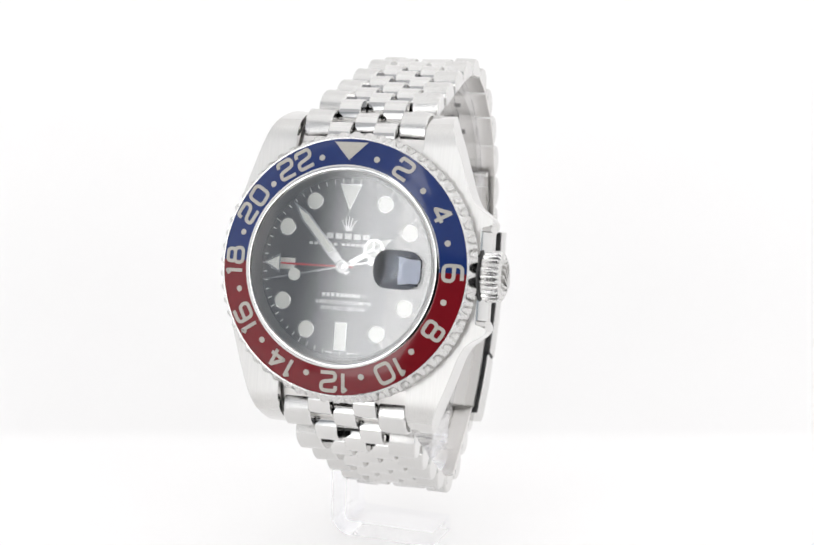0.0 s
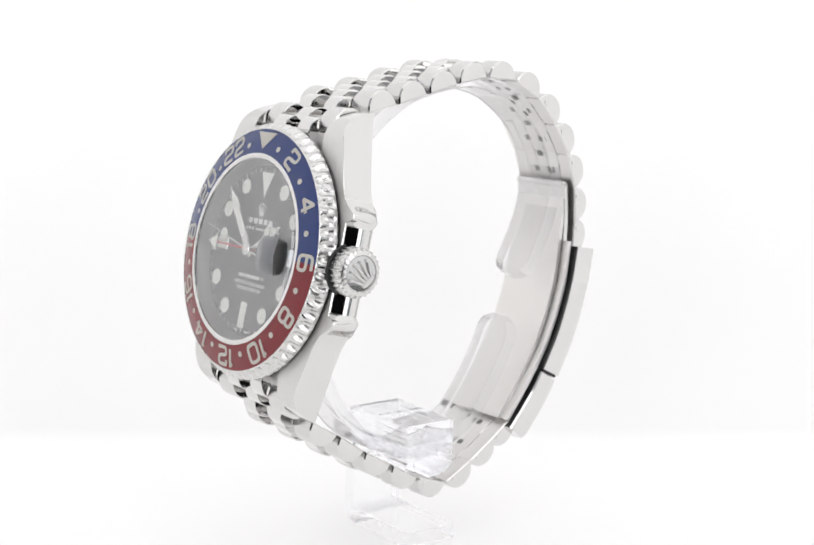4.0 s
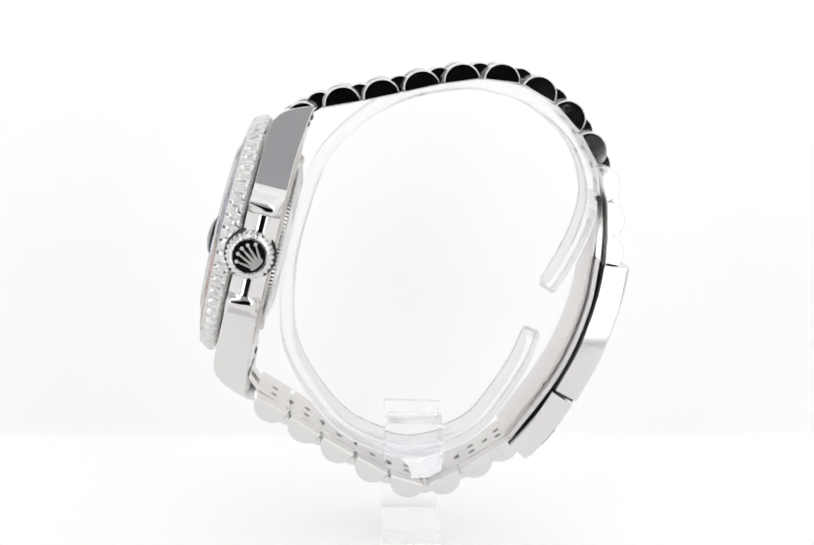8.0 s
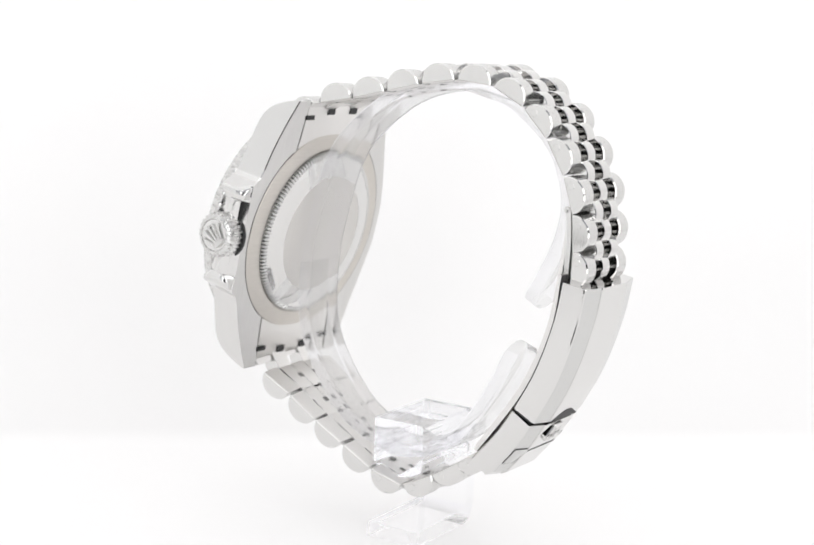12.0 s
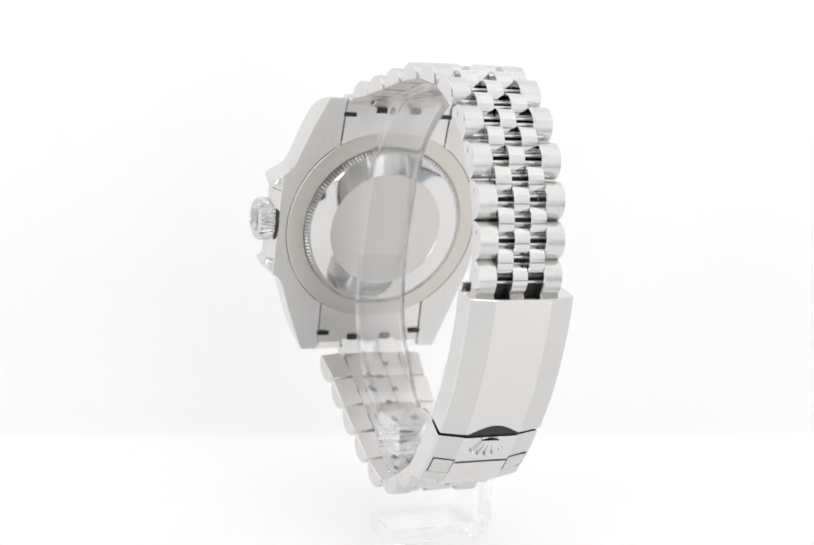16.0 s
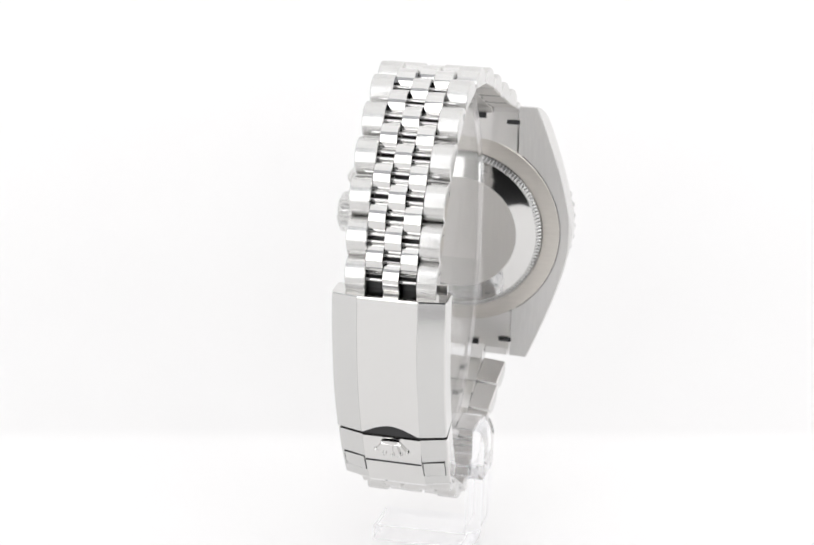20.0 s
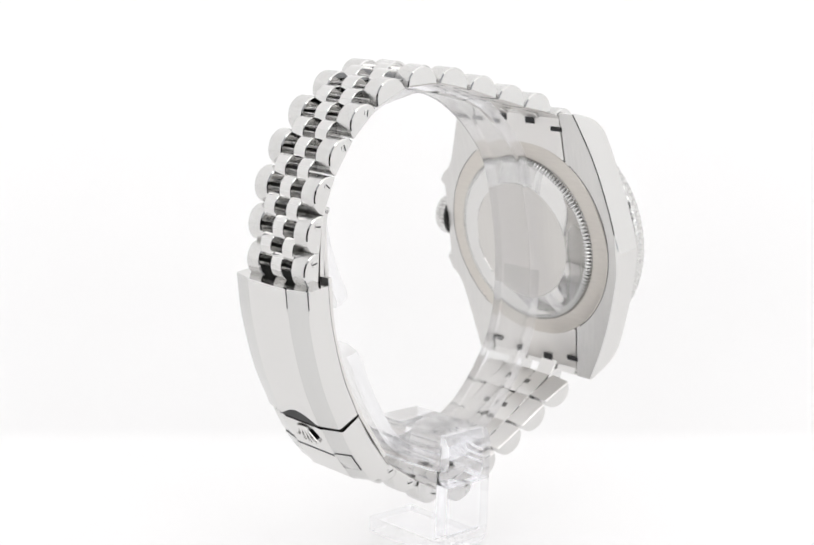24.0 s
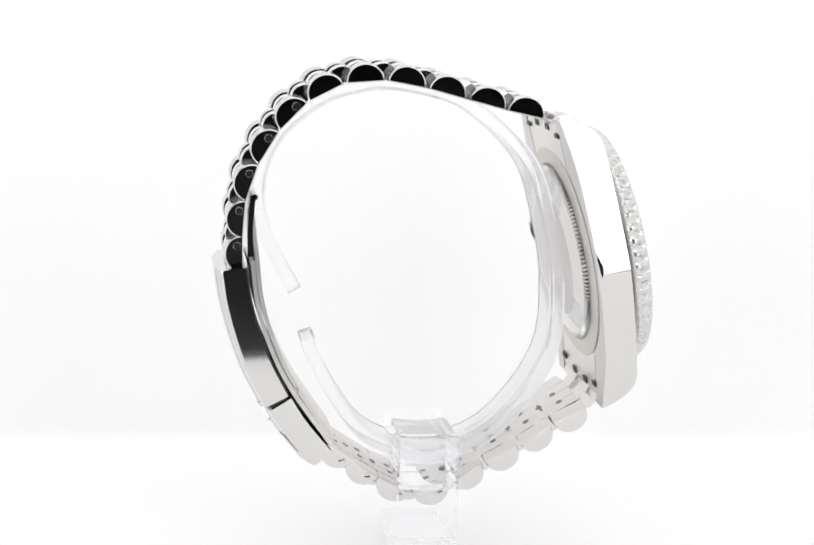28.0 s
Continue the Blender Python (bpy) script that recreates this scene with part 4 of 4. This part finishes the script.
def build_clasp(watch):
    shift = Matrix.Translation((-0.1, 0, 0))
    path = smooth_path([(10.42, -63.12), (3.91, -63.38), (-4.62, -62.54), (-12.15, -60.59)], 8)
    path.insert(1, path[0] + (path[1] - path[0]).normalized() * 0.22)
    # inward faces of cover and flap are coloured dark as a shaded hollow
    clasp = part("clasp_cover", turn(sweep(path, lambda f: plate_section(8.85, 0.35, 4.75, lip=0.1 if f == 0 else 0.0)), shift), POLISHED, watch, "polished steel folding clasp cover, closed", angle=12,
                 others=[(CLASP_SIDE, lambda n: 0.1 < abs(n.x) < 0.45), (GAP_SHADE, lambda n: n.z > 0.6)])
    # dark slab painted as the shade in the joint
    part("clasp_joint", box(-8.6, 8.6, 0.03, 0.42, -1.5, 1.75), GAP_SHADE, clasp, "dark filler that paints the shade between cover and flap", surface_pose(path, len(path) - 1, 2.4, -0.1))
    # the notch is not cut; a dark slab on the cover paints its shade
    arc = [(4.75 - 9.5 * i / 20, -0.02) for i in range(21)] + [(-4.75 + 9.5 * i / 20, -1.85 * math.sin(math.pi * i / 20) ** 1.25) for i in range(1, 20)]
    end = len(path) - 1
    part("finger_notch_shade", slab(arc, -0.3, 0.04), DARK, clasp, "dark curved slab that paints the shade of the finger notch", surface_pose(path, end, 5.68, -0.1))
    low = smooth_path([(-12.66, -60.44), (-17.18, -58.76), (-23.33, -55.61)], 6)
    flap = part("clasp_flap", turn(sweep(low, lambda f: plate_section(8.8, 0.3, 4.5, lip=0.5 if f == 1 else 0.12 if f == 0 else 0.0)), shift), POLISHED, watch, "polished steel safety flap of the clasp", angle=12,
                others=[(CLASP_SIDE, lambda n: 0.1 < abs(n.x) < 0.45), (GAP_SHADE, lambda n: n.z > 0.6)])
    part("relief_emblem", coronet(6.0, 4.3, -0.1, 0.5), POLISHED, flap, "raised emblem of five points", surface_pose(low, 3, 5.4, -0.1))
    part("flap_groove", box(-4.55, 4.55, 0.3, 0.68, -0.1, 0.04), DARK, flap, "dark groove across the flap", surface_pose(low, 6, 5.4, -0.1))
    for s in (-1, 1):
        m = surface_pose(low, 8, 4.93, -0.1) @ Matrix.Translation((s * 6.5 * MM, 0, 0)) @ Matrix.Rotation(radians(s * 10.5), 4, "Y")
        part("flap_plate", box(-1.68, 1.68, -2.3, 1.15, -0.3, 0.07, 0.03), CLASP_SIDE, flap, "", m)
        part("plate_joint", box(-1.78, 1.78, -2.4, 1.25, -0.3, 0.02), GAP_SHADE, flap, "thin dark joint round the flap's plate", m)
    # folding blades and their hinge
    for h, half, name in ((0.74, 7.9, "outer_blade"), (1.6, 6.2, "inner_blade")):
        start = [(19.1, -60.5)] if name == "inner_blade" else []
        track = smooth_path(start + [(11.1, -62.8 + h), (3.5, -63.4 + h), (-4.5, -62.6 + h), (-11.9, -60.6 + h), (-22.2, -56.0 + h * 0.8)], 5)
        part(name, turn(sweep(track, [(-half, 0), (half, 0), (half, 0.7), (-half, 0.7)]), shift), INSIDE, watch, "satin steel folding blade inside the clasp", angle=20)
    arm = smooth_path([(21.1, -59.9), (15.9, -61.4), (10.1, -62.5)], 5)
    part("hinge_arm", turn(sweep(arm, [(-6.3, -0.1), (6.3, -0.1), (6.3, 0.75), (-6.3, 0.75)]), shift), POLISHED, watch, "polished steel hinge arm of the clasp", angle=20)
    for v, w, half in ((21.0, -60.0, 6.3), (-12.3, -59.5, 6.2)):
        rod = lathe([(0, -half), (0.45, -half), (0.6, -half + 0.15), (0.6, half - 0.15), (0.45, half), (0, half)], 20, closed=False)
        part("hinge_pin", turn(rod, Matrix.Translation((-0.1, v, w)) @ Matrix.Rotation(radians(90), 4, "Y")), POLISHED, watch, "round steel hinge of the clasp")
    return clasp


def build_watch():
    watch = new("wristwatch")
    watch.matrix_basis = HOME
    tagged(watch, "steel wristwatch with blue and red bezel and link bracelet", "wristwatch")
    build_case(watch)
    build_bezel(watch)
    build_dial(watch)
    build_bracelet(watch)
    build_clasp(watch)
    return watch


watch = build_watch()


# ---------------- clear display stand ----------------
def build_stand():
    stand = new("display_stand")
    tagged(stand, "clear acrylic display stand with an open ring holding the watch", "display stand")
    path = smooth_path([(3.54, -55.17), (8.35, -56.80), (15.55, -58.25), (22.16, -57.69), (28.78, -53.34), (32.83, -45.87), (33.67, -39.87), (33.02, -33.36), (27.80, -23.07), (17.23, -15.02), (6.18, -13.28), (-5.01, -13.55), (-16.75, -16.96), (-26.20, -26.96), (-28.66, -36.63), (-27.16, -42.89), (-22.93, -48.56), (-17.59, -51.42), (-9.93, -53.98), (-4.20, -54.72)], 6)
    def sec(f):
        """A flat band with broken edges, its two ends rounded off."""
        e = min(1.0, min(f, 1 - f) * 26)
        k = 0.25 + 0.75 * math.sqrt(1 - (1 - e) ** 2)
        flat = [(-4.2, 0.3), (-3.9, 0.0), (4.6, 0.0), (4.9, 0.3), (4.9, 2.1), (4.6, 2.4), (-3.9, 2.4), (-4.2, 2.1)]
        return [(0.35 + (u - 0.35) * k, -h) for u, h in flat]
    ring = sweep(path, sec)
    part("ring", turn(ring, HOME_MM), ACRYLIC, stand, "open clear acrylic ring inside the bracelet", angle=25,
         others=[(FROSTED, lambda n: abs(n.dot(U)) > 0.6)])
    a = math.atan2(U.y, U.x)
    FOOT_X, FOOT_Y = Vector((math.cos(a), math.sin(a), 0)), Vector((-math.sin(a), math.cos(a), 0))
    foot_m = Matrix.Rotation(a, 4, "Z")
    bevelled = [(FROSTED, lambda n: max(abs(n.dot(FOOT_X)), abs(n.dot(FOOT_Y)), abs(n.z)) < 0.95)]
    # the block under the ring: a rounded belly, three grooves along each side
    C, HW = -0.28, 5.04
    belly = [(HW * math.sin(radians(t)), 13.9 - 2.2 * math.cos(radians(t))) for t in range(-90, 91, 15)]
    side = [(HW, 14.7), (HW - 0.3, 14.95), (HW, 15.2), (HW, 15.8), (HW - 0.3, 16.05), (HW, 16.3), (HW, 16.9), (HW - 0.3, 17.15), (HW, 17.4), (HW, 21.2), (HW - 0.3, 21.5)]
    outline = [(C + y, z) for y, z in belly + side + [(-y, z) for y, z in side[::-1]]]
    block = turn(slab(outline, -11.0, 4.77), Matrix(((0, 0, 1, 0), (1, 0, 0, 0), (0, 1, 0, 0), (0, 0, 0, 1))))
    part("arm", turn(block, foot_m), BLOCK, stand, "ridged clear acrylic block under the ring", others=bevelled)
    # the bent plate: a foot, a rounded bend and an upright stem outside the bracelet
    def bend(r):
        return [(-13.19 + 3.6 - r * math.cos(radians(t)), 3.6 - r * math.sin(radians(t))) for t in range(0, 91, 15)]
    inner = bend(0.9)
    foot = [(5.77, 0.0), (5.77, 2.5), (5.6, 2.7)] + inner[::-1] + [(-10.49, 8.0), (-10.49, 12.6), (-13.19, 12.6), (-13.19, 8.0)] + bend(3.6)
    plate = turn(slab(foot, C - HW, C + HW), Matrix(((1, 0, 0, 0), (0, 0, 1, 0), (0, 1, 0, 0), (0, 0, 0, 1))))
    part("foot", turn(plate, foot_m), BLOCK, stand, "bent clear acrylic foot and stem", others=bevelled)
    shoulder = [(-13.19, 12.7), (-10.49, 12.7), (-10.49, 15.0), (-11.1, 15.0), (-11.1, 20.9), (-11.6, 21.3), (-12.3, 21.0), (-12.9, 20.0), (-13.19, 18.6)]
    top = turn(slab(shoulder, C - HW, C + HW), Matrix(((1, 0, 0, 0), (0, 0, 1, 0), (0, 1, 0, 0), (0, 0, 0, 1))))
    part("stem", turn(top, foot_m), BLOCK, stand, "clear acrylic upper end of the stem", others=bevelled)
    for o in stand.children:
        o.visible_shadow = False
    return stand


stand = build_stand()


# ---------------- the turning of the watch and its stand ----------------
TURN = [(0, 0.00), (2, -17.71), (3.5, -30.97), (5.5, -48.57), (7.5, -66.18), (9.5, -83.81), (11.5, -101.36), (13.5, -118.83), (15.5, -136.19), (17.5, -153.40), (19.5, -170.50), (21.5, -187.43), (23.5, -204.38), (25.5, -221.45), (28, -242.75)]


def motions():
    rows = []
    for k in range(29):
        a = float(np.interp(k, [r[0] for r in TURN], [r[1] for r in TURN]))
        rows.append((float(k), pose(0, 0, 0, 0, 0, a)))
    walk(stand, rows)
    walk(watch, [(t, m @ HOME) for t, m in rows])
    # the running seconds hand
    hand = next(o for o in watch.children if o.name.startswith("seconds_hand"))
    walk(hand, [(float(k), pose_dial(SECONDS_START + 6 * k, 0, SECONDS_Z)) for k in range(29)])


motions()
